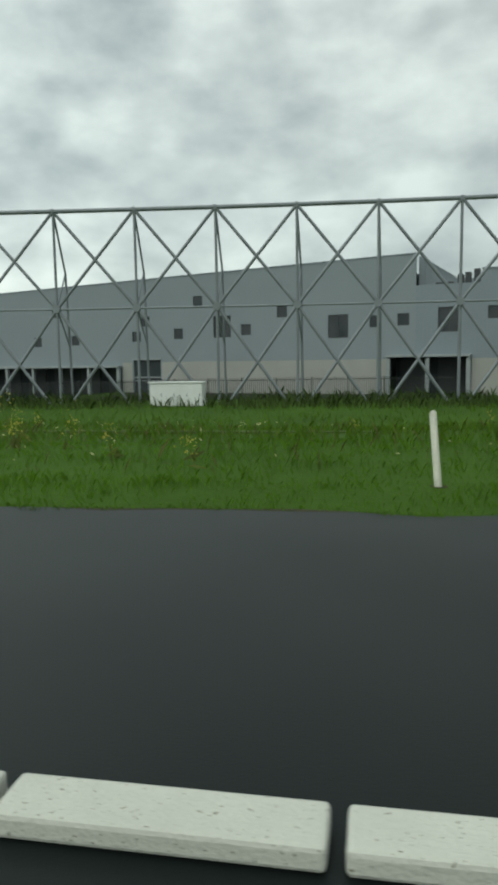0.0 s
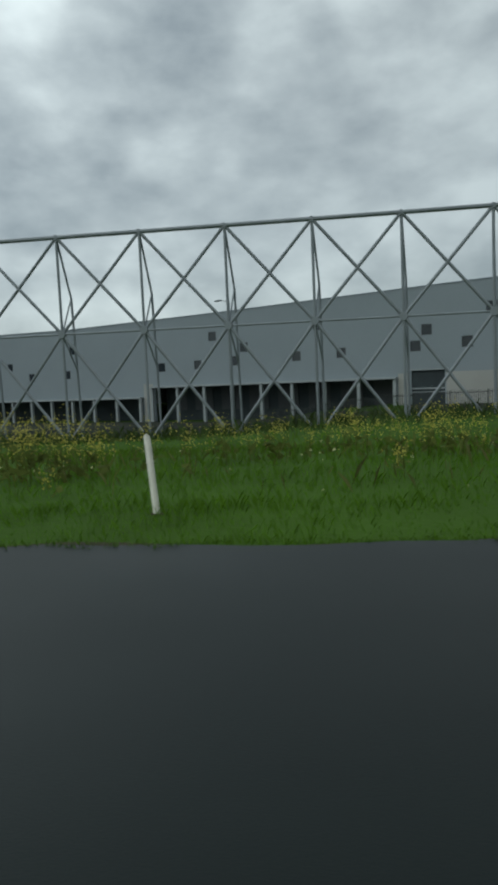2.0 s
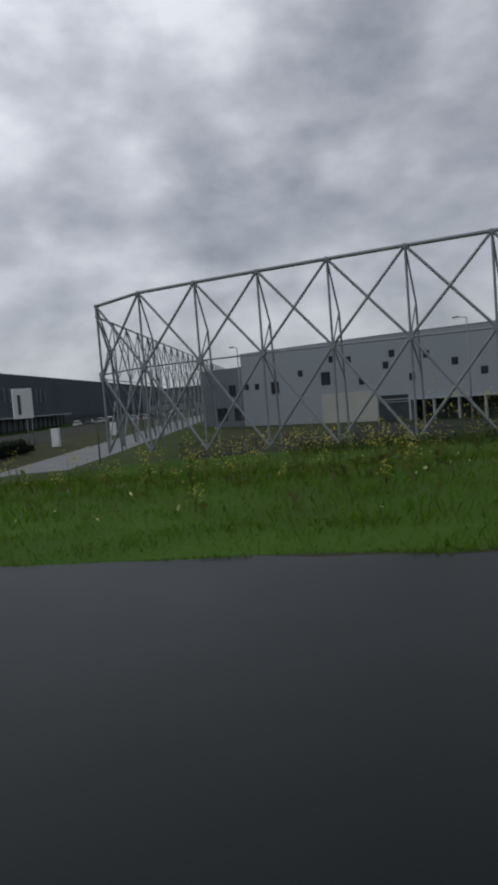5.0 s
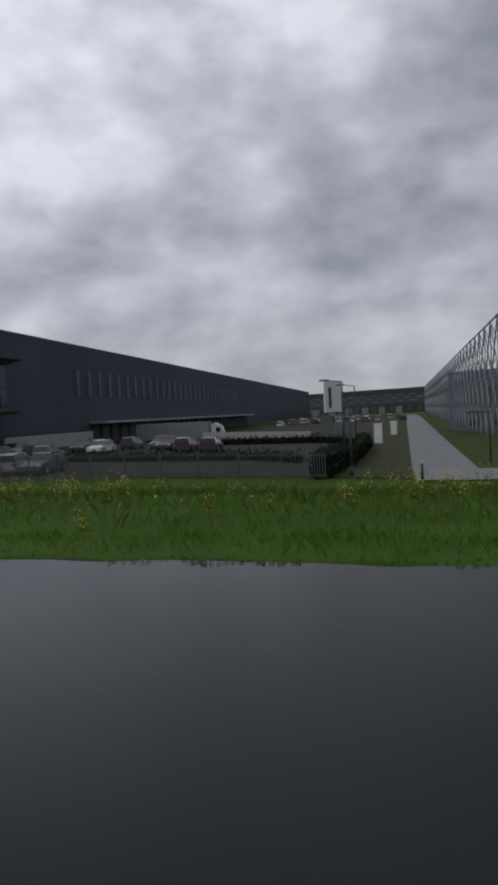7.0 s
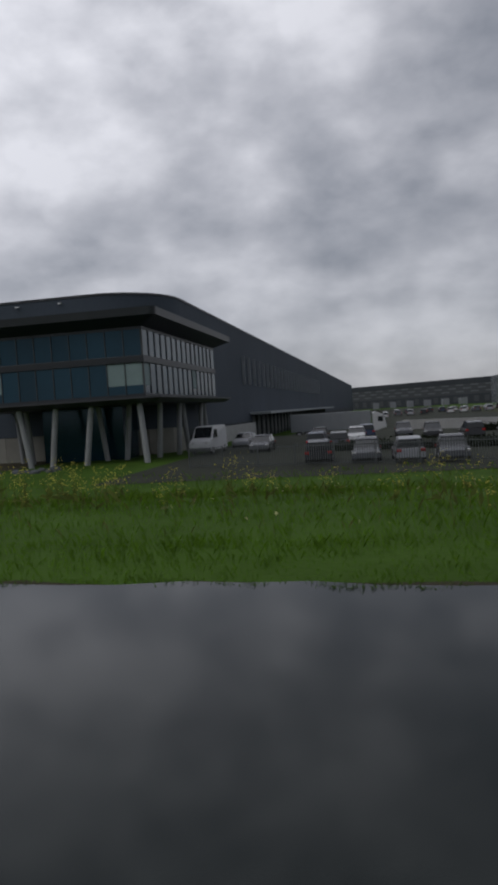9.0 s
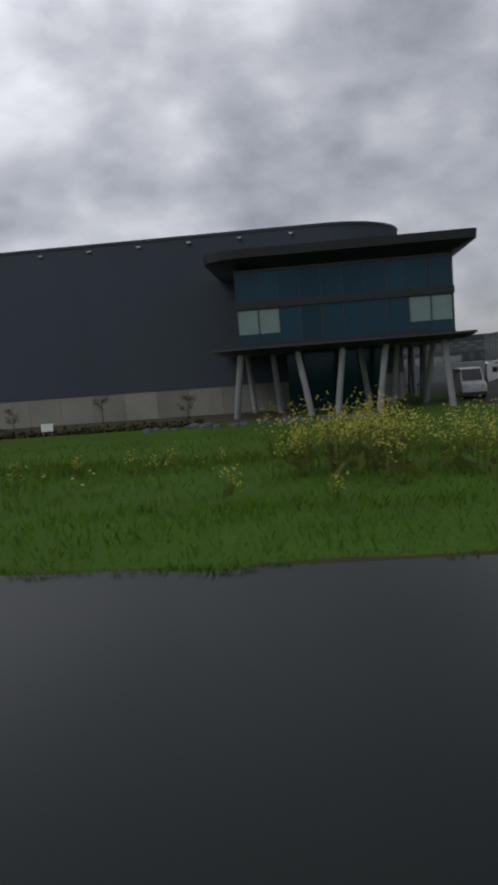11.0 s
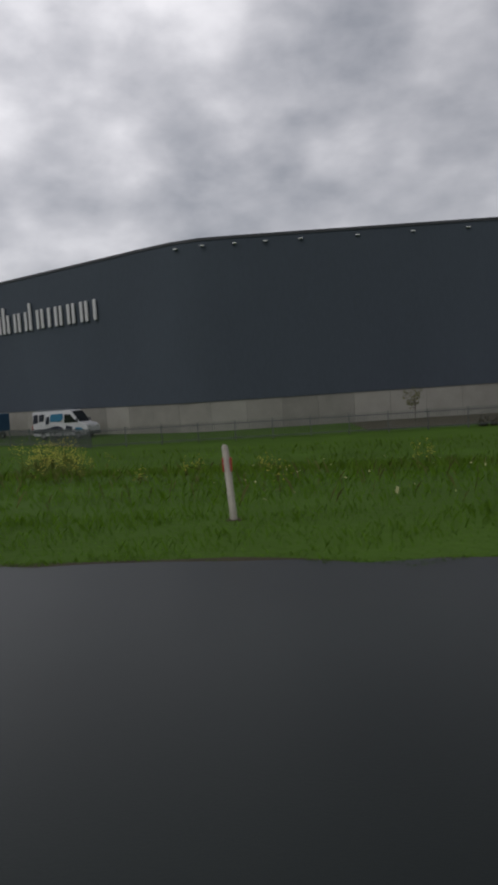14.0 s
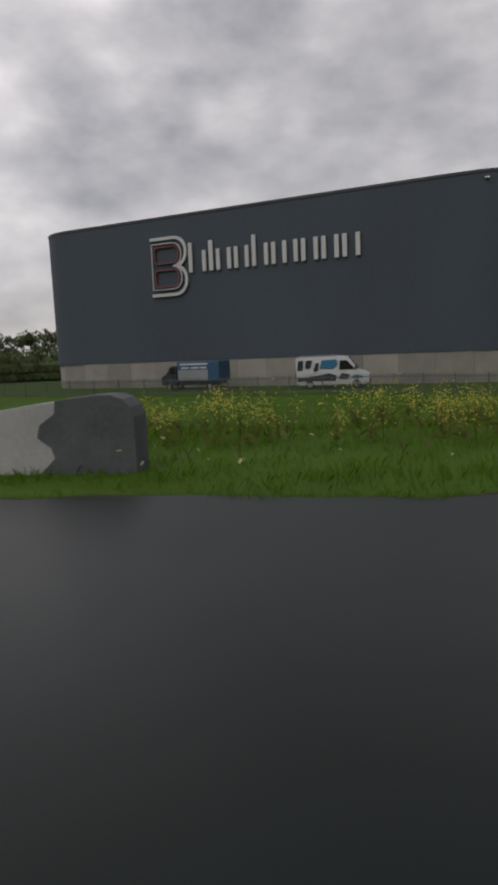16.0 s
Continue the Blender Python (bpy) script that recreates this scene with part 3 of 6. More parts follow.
# ---------------------------------------------------------------- walls with openings
def pierced_wall(xs, z0, tops, openings, thick):
    """A wall along x from z0 up to tops(x), with real openings (x0, x1, z0, z1)."""
    bm = bmesh.new()
    cx = sorted(set([round(v, 3) for v in xs] + [round(v, 3) for o in openings for v in o[:2]]))
    cz = sorted(set([z0] + [round(v, 3) for o in openings for v in o[2:] if v > z0 + 0.01]))
    grid, back = {}, {}

    def vert(store, i, j, y):
        if (i, j) not in store:
            z = cz[j] if j < len(cz) else tops(cx[i])
            store[i, j] = bm.verts.new((cx[i], y, z))
        return store[i, j]
    solid = {}
    for i in range(len(cx) - 1):
        for j in range(len(cz)):
            mx = (cx[i] + cx[i + 1]) / 2
            mz = (cz[j] + cz[j + 1]) / 2 if j + 1 < len(cz) else cz[j] + 0.1
            solid[i, j] = not any(o[0] < mx < o[1] and o[2] < mz < o[3] for o in openings)
    for (i, j), full in solid.items():
        if not full:
            continue
        q = [(i, j), (i + 1, j), (i + 1, j + 1), (i, j + 1)]
        bm.faces.new([vert(grid, *c, 0.0) for c in q])
        bm.faces.new([vert(back, *c, thick) for c in q][::-1])
        for (di, dj), (a, b) in (((-1, 0), (3, 0)), ((1, 0), (1, 2)), ((0, -1), (0, 1)), ((0, 1), (2, 3))):
            if not solid.get((i + di, j + dj), False):
                bm.faces.new([vert(grid, *q[b], 0), vert(grid, *q[a], 0), vert(back, *q[a], thick), vert(back, *q[b], thick)])
    bmesh.ops.recalc_face_normals(bm, faces=bm.faces)
    return bm


WIN_SMALL = [(51.3, 6.4), (46.9, 4.83), (53.6, 3.06), (48.1, 3.3), (40, 3.42), (37.2, 6.7), (34.5, 3.5), (26.2, 3.73), (25, 5.34), (20.9, 3.89),
             (18.5, 7.15), (13, 4.09), (9.06, 5.71), (-0.3, 4.45), (-2.9, 4.54), (106, 6.1), (103.6, 2.5), (94.3, 2.5), (91.7, 5.6), (87.2, 4.2)]
WIN_SMALL += [(82.8, 2.55), (75.7, 2.68), (74.5, 5.96), (59.2, 2.99), (98.9, 4.6), (97.7, 6.28), (109.5, 6.5), (116.4, 4.73), (127.1, 3.2), (129.8, 3.3), (-10.8, 4.9)]
WIN_BIG = [(15.7, 4.48), (3.3, 4.11), (-7.0, 4.4), (110.9, 3.45), (122.6, 2.7), (133.8, 2.85)]
DOCKS = [(28.3, 60.5, 0.4), (62.5, 94.5, -0.9), (-8.8, -1.7, 1.1)]
DOORS = [(23.2, 26.7, 1.2), (95.2, 100.7, 0.0)]


def pale_warehouse():
    w = thing("pale_warehouse", (0, 67.39, 0), "long pale grey clad warehouse with scattered small square windows", "warehouse", turn=math.atan2(-0.2667, 0.9638))

    def tops(x):
        return float(np.interp(-x, [-4, 23, 50, 75, 100, 131], [10.3, 9.75, 9.15, 8.8, 9.2, 9.4]))
    hole = [(-u - 0.55, -u + 0.55, z - 0.55, z + 0.55) for u, z in WIN_SMALL] + [(-u - 1.0, -u + 1.0, z - 1.1, z + 1.1) for u, z in WIN_BIG]
    low = [(-b, -a, -3.9, t) for a, b, t in DOCKS + DOORS]
    low += [(-138.6, -135.6, -2.8, -0.3), (-133.7, -131.2, -2.85, -0.4)]
    low = [o for o in low if o[1] < 4] + [(1.7, 4.0, -3.9, 1.1), (4.0, 8.8, -3.9, 1.1)]
    main = [o for o in hole + low if -131 < (o[0] + o[1]) / 2 < 4]
    part("wall", pierced_wall(list(np.linspace(-131, 4, 28)), -3.9, tops, main, 0.3), CLAD_WHITE, w)
    right = [o for o in hole + low if (o[0] + o[1]) / 2 >= 4]
    part("wall", pierced_wall([4, 9.7, 9.72, 14], -3.9, lambda x: 7.5 if x < 9.71 else 8.6, right, 0.3), CLAD_RIGHT, w, "pale blue-grey cladding of the lower end")
    left = [o for o in hole + low if (o[0] + o[1]) / 2 <= -131]
    left = [(max(o[0], -143), min(o[1], -131.01), o[2], o[3]) for o in left]
    part("wall", pierced_wall([-143, -137, -131.01], -3.9, lambda x: 7.15, left, 0.3), CLAD_END, w, "blue-grey cladding of the far end with shade in its colour")
    for x0, x1, z1, z2 in ((-131, 4, 8.6, 9.0), (4, 14, 7.3, 7.4), (-143, -131, 6.8, 6.9)):
        part("roof", box(x0, x1, 0.3, 60, z1 - 0.3, z1), COPING, w)
    part("end_wall", box(13.7, 14, 0.3, 60, -3.9, 8.6), CLAD_RIGHT, w)
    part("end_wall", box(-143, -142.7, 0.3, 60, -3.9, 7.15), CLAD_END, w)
    part("rear_wall", box(-143, 14, 60, 60.3, -3.9, 8.8), CLAD_RIGHT, w)
    part("roof_edge", box(9.71, 14.1, -0.06, 0.33, 8.6, 8.72), CLAD_RIGHT, w)
    # parapet rail that follows the roofline
    bm = bmesh.new()
    xs = [4, -23, -50, -75, -100, -131]
    for a, b in zip(xs[:-1], xs[1:]):
        for y0, y1 in ((-0.06, 0.34),):
            v = [bm.verts.new((x, y, tops(x) + dz)) for x in (a, b) for y in (y0, y1) for dz in (0.0, 0.10)]
            for q in ((0, 1, 3, 2), (4, 6, 7, 5), (0, 4, 5, 1), (2, 3, 7, 6), (0, 2, 6, 4), (1, 5, 7, 3)):
                bm.faces.new([v[i] for i in q])
    part("roof_edge", bm, CLAD_RIGHT, w)
    warm = material("pale_concrete_plinth", (0.345, 0.345, 0.325), 0.75, 0, 0.1, 0.4, 10, 0.1, 0.3)
    for x0, x1 in ((-23.05, 1.55), (9.0, 14.0), (-28.1, -26.85), (-62.3, -60.75), (-112.0, -100.85)):
        part("plinth", box(x0, x1, -0.04, -0.003, -3.9, 0.95, 0.01), warm, w)
    # windows: frame, pane
    for size, places in ((0.55, WIN_SMALL), (1.0, WIN_BIG)):
        hz = 0.55 if size < 0.9 else 1.1
        bm = bmesh.new()
        for x0, x1, z0, z1 in ((-size, size, hz - 0.07, hz), (-size, size, -hz, -hz + 0.07), (-size, -size + 0.07, -hz + 0.07, hz - 0.07), (size - 0.07, size, -hz + 0.07, hz - 0.07)):
            add_box(bm, x0, x1, 0.06, 0.16, z0, z1)
        if size > 0.9:
            add_box(bm, -0.03, 0.03, 0.07, 0.15, -hz + 0.07, hz - 0.07)
        frame_mesh = mesh_of("window_frame", bm, FRAME_DARK)
        pane_mesh = mesh_of("pane", box(-size + 0.07, size - 0.07, 0.10, 0.13, -hz + 0.07, hz - 0.07), GLASS)
        for u, z in places:
            f = shared("window_frame", frame_mesh, w, Matrix.Translation((-u, 0, z)))
            shared("pane", pane_mesh, f)
    # docks: white canopy, piers and recessed doors
    for a, b, top in DOCKS:
        part("canopy", box(-b - 0.2, -a + 0.2, -0.9, 0.25, top, top + 0.22, 0.03), DOCK_TRIM, w, "dull pale dock canopy")
        # back of the recess, its inner shade given by the dark colour
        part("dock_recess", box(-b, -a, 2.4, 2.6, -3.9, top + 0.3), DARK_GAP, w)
        part("dock_soffit", box(-b, -a, 0.3, 2.4, top + 0.02, top + 0.3), CLAD_RIGHT, w)
        n = max(2, round((b - a) / 4.2))
        pier = mesh_of("pier", box(-0.17, 0.17, -0.75, -0.4, -3.9, top), DOCK_TRIM)
        door = mesh_of("dock_door", box(-1.35, 1.35, 2.25, 2.39, -2.6, top - 0.15), FRAME_DARK)
        for k in range(n + 1):
            x = -b + (b - a) * k / n
            shared("pier", pier, w, Matrix.Translation((x, 0, 0)))
            if k < n and top > -0.5:
                shared("dock_door", door, w, Matrix.Translation((x + (b - a) / n / 2, 0, 0)))
    for a, b, top in DOORS:
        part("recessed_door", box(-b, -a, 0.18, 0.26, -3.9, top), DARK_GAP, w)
        part("door_frame", box(-b - 0.12, -a + 0.12, -0.05, 0.1, top, top + 0.15), DOCK_TRIM, w)
        part("door_rail", box(-b, -a, 0.05, 0.15, -0.75, -0.6), DOCK_TRIM, w)
        part("door_rail", box(-b, -a, 0.05, 0.15, -1.1, -1.0), DOCK_TRIM, w)
    for x0, x1, z0, z1 in ((-138.6, -135.6, -2.8, -0.3), (-133.7, -131.2, -2.85, -0.4)):
        g = part("wide_window", box(x0, x1, 0.14, 0.2, z0, z1), GLASS, w)
        for x in (x0 + 0.04, (x0 + x1) / 2, x1 - 0.04):
            part("mullion", box(x - 0.04, x + 0.04, 0.06, 0.14, z0, z1), FRAME_DARK, g)
    # roof clutter by the lower end
    part("stair_flank", add_prism(bmesh.new(), [(4.0, 7.3), (4.0, 10.2), (4.35, 10.2), (7.3, 8.1), (7.3, 7.3)], 1.2, 1.5), CLAD_RIGHT, w)
    part("roof_room", box(4.0, 14, 7, 7.3, 7.3, 8.6), CLAD_RIGHT, w)
    for x, h in ((7.75, 8.35), (8.4, 8.5), (9.15, 8.75)):
        part("roof_unit", box(x - 0.24, x + 0.26, 0.7, 1.5, 7.3, h, 0.04), FRAME_DARK, w)
    part("roof_duct", box(5.6, 7.2, 0.7, 1.1, 7.3, 7.75, 0.04), FRAME_DARK, w)
    for k in range(6):
        part("rail_post", box(4.6 + 0.55 * k, 4.64 + 0.55 * k, 1.0, 1.04, 7.3, 9.9 - 0.35 * k), STEEL, w)
    part("handrail", tube((4.5, 1.02, 9.95), (7.5, 1.02, 8.05), 0.03), STEEL, w)
    return w


pale_warehouse()


# ---------------------------------------------------------------- bar fences
def fence(name, points, high, mat, label, spacing=0.145, length=2.5):
    p = [Vector((*q, 0)) for q in points]
    base = thing(name, (p[0].x, p[0].y, 0), label, "fence", "fences of the yards", kind="structure")
    bm = bmesh.new()
    for k in range(int(length / spacing)):
        x = (k + 0.5) * spacing
        add_box(bm, x - 0.016, x + 0.016, -0.016, 0.016, 0.08, high)
    for z in (0.2, high - 0.2):
        add_box(bm, 0.03, length - 0.03, 0.017, 0.047, z, z + 0.05)
    panel = mesh_of("fence_panel", bm, mat)
    post = mesh_of("post", box(-0.028, 0.028, -0.025, 0.035, -0.3, high + 0.04, 0.006), mat)
    for a, b in zip(p[:-1], p[1:]):
        n = max(1, round((b - a).length / length))
        turn = math.atan2(b.y - a.y, b.x - a.x)
        for k in range(n):
            q = a.lerp(b, k / n)
            m = Matrix.Translation((q.x - p[0].x, q.y - p[0].y, ground_z(q.x, q.y))) @ Matrix.Rotation(turn, 4, "Z")
            shared("fence_panel", panel, base, m @ Matrix.Diagonal(((b - a).length / n / length, 1, 1, 1)))
            shared("post", post, base, m)
    return base


fence("steel_fence", [(6, 50.5), (-40, 51.5), (-78, 47.0), (-97, 42.0)], 1.7, FENCE, "dark upright bar fence before the pale warehouse")
fence("steel_fence", [(-141, 3.2), (-121, 7.5), (-103, 11.5)], 1.45, FENCE_PALE, "grey upright bar fence along the car park")
fence("steel_fence", [(-178.0, -11.5), (-186.0, -15.5), (-209.0, -25.0), (-215.0, -22.7), (-262.0, -17.5)], 1.35, FENCE_PALE, "low dark bar fence before the dark warehouse")


# ---------------------------------------------------------------- dark warehouse
def arc(cx, cy, r, a0, a1, n):
    return [(cx + r * math.cos(radians(a0 + (a1 - a0) * k / n)), cy + r * math.sin(radians(a0 + (a1 - a0) * k / n))) for k in range(n + 1)]


def dark_outline():
    """Outline from the far left over the front to the far end of the long side."""
    b0, bd = Vector((-213.0, -12.1)), Vector((-0.9927, 0.1207))
    bn = Vector((0.1207, 0.9927))
    far = b0 + bd * 42.0
    # round the corner: from the left wall to the front
    left = [tuple(far + bn * 150)]
    c = far - bd * 5 + bn * 5
    for k in range(7):
        th = radians(k * 15)
        left.append(tuple(c + bd * 5 * math.cos(th) - bn * 5 * math.sin(th)))
    curve = [(-213.0, -12.1), (-210.1, -12.3), (-207.5, -11.9), (-205.1, -10.7), (-202.7, -9.4), (-200.2, -8.05), (-196.4, -5.9)]
    local = [(6.85, 0.2)] + [(6.85 + 7 * math.sin(radians(10 * k)), 7.2 - 7 * math.cos(radians(10 * k))) for k in range(1, 10)]
    res = left + curve + [plan(*q) for q in local]
    side = [plan(13.85, n) for n in (30, 60, 100, 150, 220, 300, 385)]
    return res, side


def offset(points, by):
    """The outline moved outward (to the right of its direction)."""
    p = np.array(points)
    t = np.gradient(p, axis=0)
    t /= np.linalg.norm(t, axis=1)[:, None]
    return p + by * np.stack([t[:, 1], -t[:, 0]], 1)


def strip(points, z0, z1, thick, out=0.0):
    a, b = offset(points, out), offset(points, out - thick)
    n = len(a)
    v = np.r_[np.c_[a, np.full(n, z0)], np.c_[a, np.full(n, z1)], np.c_[b, np.full(n, z1)], np.c_[b, np.full(n, z0)]]
    k = np.arange(n - 1)
    f = np.concatenate([np.stack([k + r * n, k + r * n + 1, k + ((r + 1) % 4) * n + 1, k + ((r + 1) % 4) * n], 1) for r in range(4)])
    return v, f


def dark_warehouse():
    w = thing("dark_warehouse", (0, 0, 0), "large dark slate clad warehouse with rounded corners on a concrete plinth", "warehouse")
    head, side = dark_outline()

    def piece(name, points, z0, z1, thick, mat, out=0.0, label=""):
        ob = new(name, raw_mesh(name, *strip(points, z0, z1, thick, out), mat))
        ob.parent = w
        ob.data.polygons.foreach_set("use_smooth", np.ones(len(ob.data.polygons), dtype=bool))
        ob.data.set_sharp_from_angle(angle=radians(35))
        return tagged(ob, label)
    piece("wall", head, 0.15, 13.2, 0.35, CLAD_DARK, 0.06)
    piece("wall", [head[-1]] + side, -0.2, 13.2, 0.35, CLAD_DARK, 0.06)
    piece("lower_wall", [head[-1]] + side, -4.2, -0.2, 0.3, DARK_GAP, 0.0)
    piece("coping", head + side, 13.2, 13.42, 0.5, COPING, 0.12)
    allp = head + side
    cap = new("roof", bpy.data.meshes.new("roof"))
    cap.data.from_pydata([(x, y, 12.95) for x, y in offset(allp, -0.2)] + [(-385.0, 190.0, 12.95)], [], [tuple(range(len(allp) + 1))])
    cap.data.materials.append(COPING)
    cap.parent = w
    # concrete plinth panels along the front
    pts = np.array(head[1:])
    seg = np.r_[0, np.cumsum(np.linalg.norm(np.diff(pts, axis=0), axis=1))]
    n = int(seg[-1] / 2.95)
    me = mesh_of("plinth_panel", box(0.0035, 0.9965, 0.0, 0.25, -2.7, 0.14), PLINTH)
    core = new("plinth_core", raw_mesh("plinth_core", *strip(head, -2.7, 0.12, 0.1, -0.26), CONCRETE_DARK))
    core.parent = w
    for k in range(n):
        a = np.array([np.interp(seg[-1] * k / n, seg, pts[:, c]) for c in (0, 1)])
        b = np.array([np.interp(seg[-1] * (k + 1) / n, seg, pts[:, c]) for c in (0, 1)])
        d = b - a
        m = Matrix.Translation((*a, 0)) @ Matrix.Rotation(math.atan2(d[1], d[0]), 4, "Z") @ Matrix.Diagonal((float(np.hypot(*d)), 1, 1, 1))
        shared("plinth_panel", me, w, m)
    turn = math.atan2(EA[1], EA[0])

    def local(a, nn):
        return Matrix.Translation((*plan(a, nn), 0)) @ Matrix.Rotation(turn, 4, "Z")
    # upright fins and their glazing strips on the long side
    fin = mesh_of("fin", box(0.0, 0.4, -0.09, 0.09, 5.3, 9.4), FIN)
    for k in range(28):
        nn = 7 + 31 + (149 - 31) * k / 27
        shared("fin", fin, w, local(13.92, nn))
    ob = part("canopy", box(0, 3.2, 0, 132, 0.75, 1.15, 0.05), DOCK_TRIM, w, "long dull pale canopy over the loading docks")
    ob.matrix_local = local(13.95, 42)
    dock = mesh_of("dock_door", box(0, 0.12, -1.5, 1.5, -2.6, 0.5), FRAME_DARK)
    buffer = mesh_of("dock_pier", box(0, 0.35, -0.35, 0.35, -4.0, 0.7), CONCRETE_DARK)
    for k in range(30):
        shared("dock_door", dock, w, local(13.87, 44.5 + 4.4 * k))
        shared("dock_pier", buffer, w, local(13.87, 46.7 + 4.4 * k))
    ob = part("low_wall", box(0.3, 0.7, 0, 27, -4.0, -0.4, 0.03), CONCRETE, w, "pale low concrete wall beside the docks")
    ob.matrix_local = local(14.2, 14)
    return w


dark_warehouse()


def edge_lamps():
    """Small pale floodlights under the roof edge."""
    body = box(-0.17, 0.17, -0.22, 0.0, -0.045, 0.045, 0.015)
    me = mesh_of("housing", body, LAMP_WHITE)
    arm = mesh_of("arm", box(-0.03, 0.03, -0.05, 0.12, 0.05, 0.12), COPING)
    places = [(*plan(-31.5 + 4.45 * k, 0.1), 0.5) for k in range(9)]
    places += [(-200.3, -8.1, 0.5), (-202.8, -9.45, 0.5), (-205.0, -10.65, 0.5), (-207.3, -11.8, 0.3), (-209.6, -12.25, 0.1)]
    for x, y, turn in places:
        lamp = thing("wall_lamp", (x + 0.1 * math.sin(turn), y - 0.1 * math.cos(turn), 12.78), "small pale floodlight under the dark roof edge", "wall lamp", "floodlights along the roof edge", turn)
        shared("housing", me, lamp)
        shared("arm", arm, lamp)


edge_lamps()


def wall_sign():
    """Emblem of nested outlines and a row of plain bars, standing proud of the dark wall."""
    b3, bd = Vector((-219.2, -11.4)), Vector((-0.9927, 0.1207))
    sign = thing("wall_sign", (b3.x, b3.y - 0.16, 0), "large white company sign with an outlined emblem on dark cladding", "sign", turn=math.atan2(-0.1207, 0.9927))

    def ring(x0, x1, z0, z1, w, r, mat, name):
        def loop(x0, x1, z0, z1, r):
            res = []
            q = min(r, 0.3)
            for cx, cz, a0, c in ((x1 - r, z1 - r, 0, r), (x0 + q, z1 - q, 90, q), (x0 + q, z0 + q, 180, q), (x1 - r, z0 + r, 270, r)):
                for k in range(7):
                    th = radians(a0 + 15 * k)
                    res.append((cx + c * math.cos(th), cz + c * math.sin(th)))
            return res
        a, b = loop(x0, x1, z0, z1, r), loop(x0 + w, x1 - w, z0 + w, z1 - w, max(0.05, r - w))
        bm = bmesh.new()
        rows = [[bm.verts.new((x, y, z)) for x, z in lp] for lp, y in ((a, -0.1), (b, -0.1), (b, 0.08), (a, 0.08))]
        n = len(a)
        for q in range(4):
            for k in range(n):
                bm.faces.new((rows[q][k], rows[q][(k + 1) % n], rows[(q + 1) % 4][(k + 1) % n], rows[(q + 1) % 4][k]))
        bmesh.ops.recalc_face_normals(bm, faces=bm.faces)
        part(name, bm, mat, sign)
    def stroke(points, w, mat, name):
        """A band of width w along a line on the wall."""
        p = [Vector(q) for q in points]
        bm = bmesh.new()
        rows = []
        for k, q in enumerate(p):
            d = (p[min(k + 1, len(p) - 1)] - p[max(k - 1, 0)]).normalized()
            n = Vector((-d.y, d.x)) * w / 2
            rows.append([bm.verts.new((c.x, y, c.y)) for c, y in ((q - n, -0.1), (q + n, -0.1), (q + n, 0.06), (q - n, 0.06))])
        for a, b in zip(rows[:-1], rows[1:]):
            for k in range(4):
                bm.faces.new((a[k], a[(k + 1) % 4], b[(k + 1) % 4], b[k]))
        bm.faces.new(rows[0])
        bm.faces.new(rows[-1])
        bmesh.ops.recalc_face_normals(bm, faces=bm.faces)
        part(name, bm, mat, sign)

    def lobes(x0, x1, lo, mid, hi, r):
        res = [(x0, hi)]
        for c, z0, z1 in ((0, mid, hi), (0, lo, mid)):
            q = min(r, (z1 - z0) / 2)
            res += [(x1 - q + q * math.sin(radians(15 * k)), z1 - q + q * math.cos(radians(15 * k))) for k in range(7)]
            res += [(x1 - q + q * math.cos(radians(15 * k)), z0 + q - q * math.sin(radians(15 * k))) for k in range(5 if z0 == mid else 7)]
        return res + [(x0, lo)]
    stroke(lobes(-20.5, -16.65, 6.3, 8.85, 11.4, 1.2), 0.27, LOGO_WHITE, "emblem_outline")
    stroke(lobes(-20.35, -17.15, 6.8, 8.85, 10.95, 0.95) + [(-20.35, 10.95)], 0.085, LOGO_WHITE, "emblem_line")
    ring(-20.1, -17.4, 9.1, 10.7, 0.1, 0.6, LOGO_RED, "emblem_line")
    ring(-20.1, -17.4, 7.0, 8.6, 0.1, 0.6, LOGO_RED, "emblem_line")
    # plain bars in place of the name
    x = -16.35
    for wide, low, top in ((1.75, 8.1, 10.75), (0.42, 8.1, 10.75), (1.45, 8.1, 9.95), (1.4, 8.1, 9.95), (1.5, 8.1, 10.75), (2.35, 8.1, 9.95), (1.45, 8.1, 9.95), (1.45, 8.1, 9.95), (1.45, 8.1, 9.95)):
        wide *= 1.05
        stem = 0.40 if wide > 1 else wide
        part("name_bar", box(x, x + stem, -0.1, 0.06, low, top, 0.05), LOGO_WHITE, sign)
        if wide > 1:
            part("name_bar", box(x + wide - stem, x + wide, -0.1, 0.06, low, min(top, 9.95), 0.05), LOGO_WHITE, sign)
        if wide > 2:
            part("name_bar", box(x + wide / 2 - stem / 2, x + wide / 2 + stem / 2, -0.1, 0.06, low, 9.95, 0.05), LOGO_WHITE, sign)
        x += wide + 0.3


wall_sign()


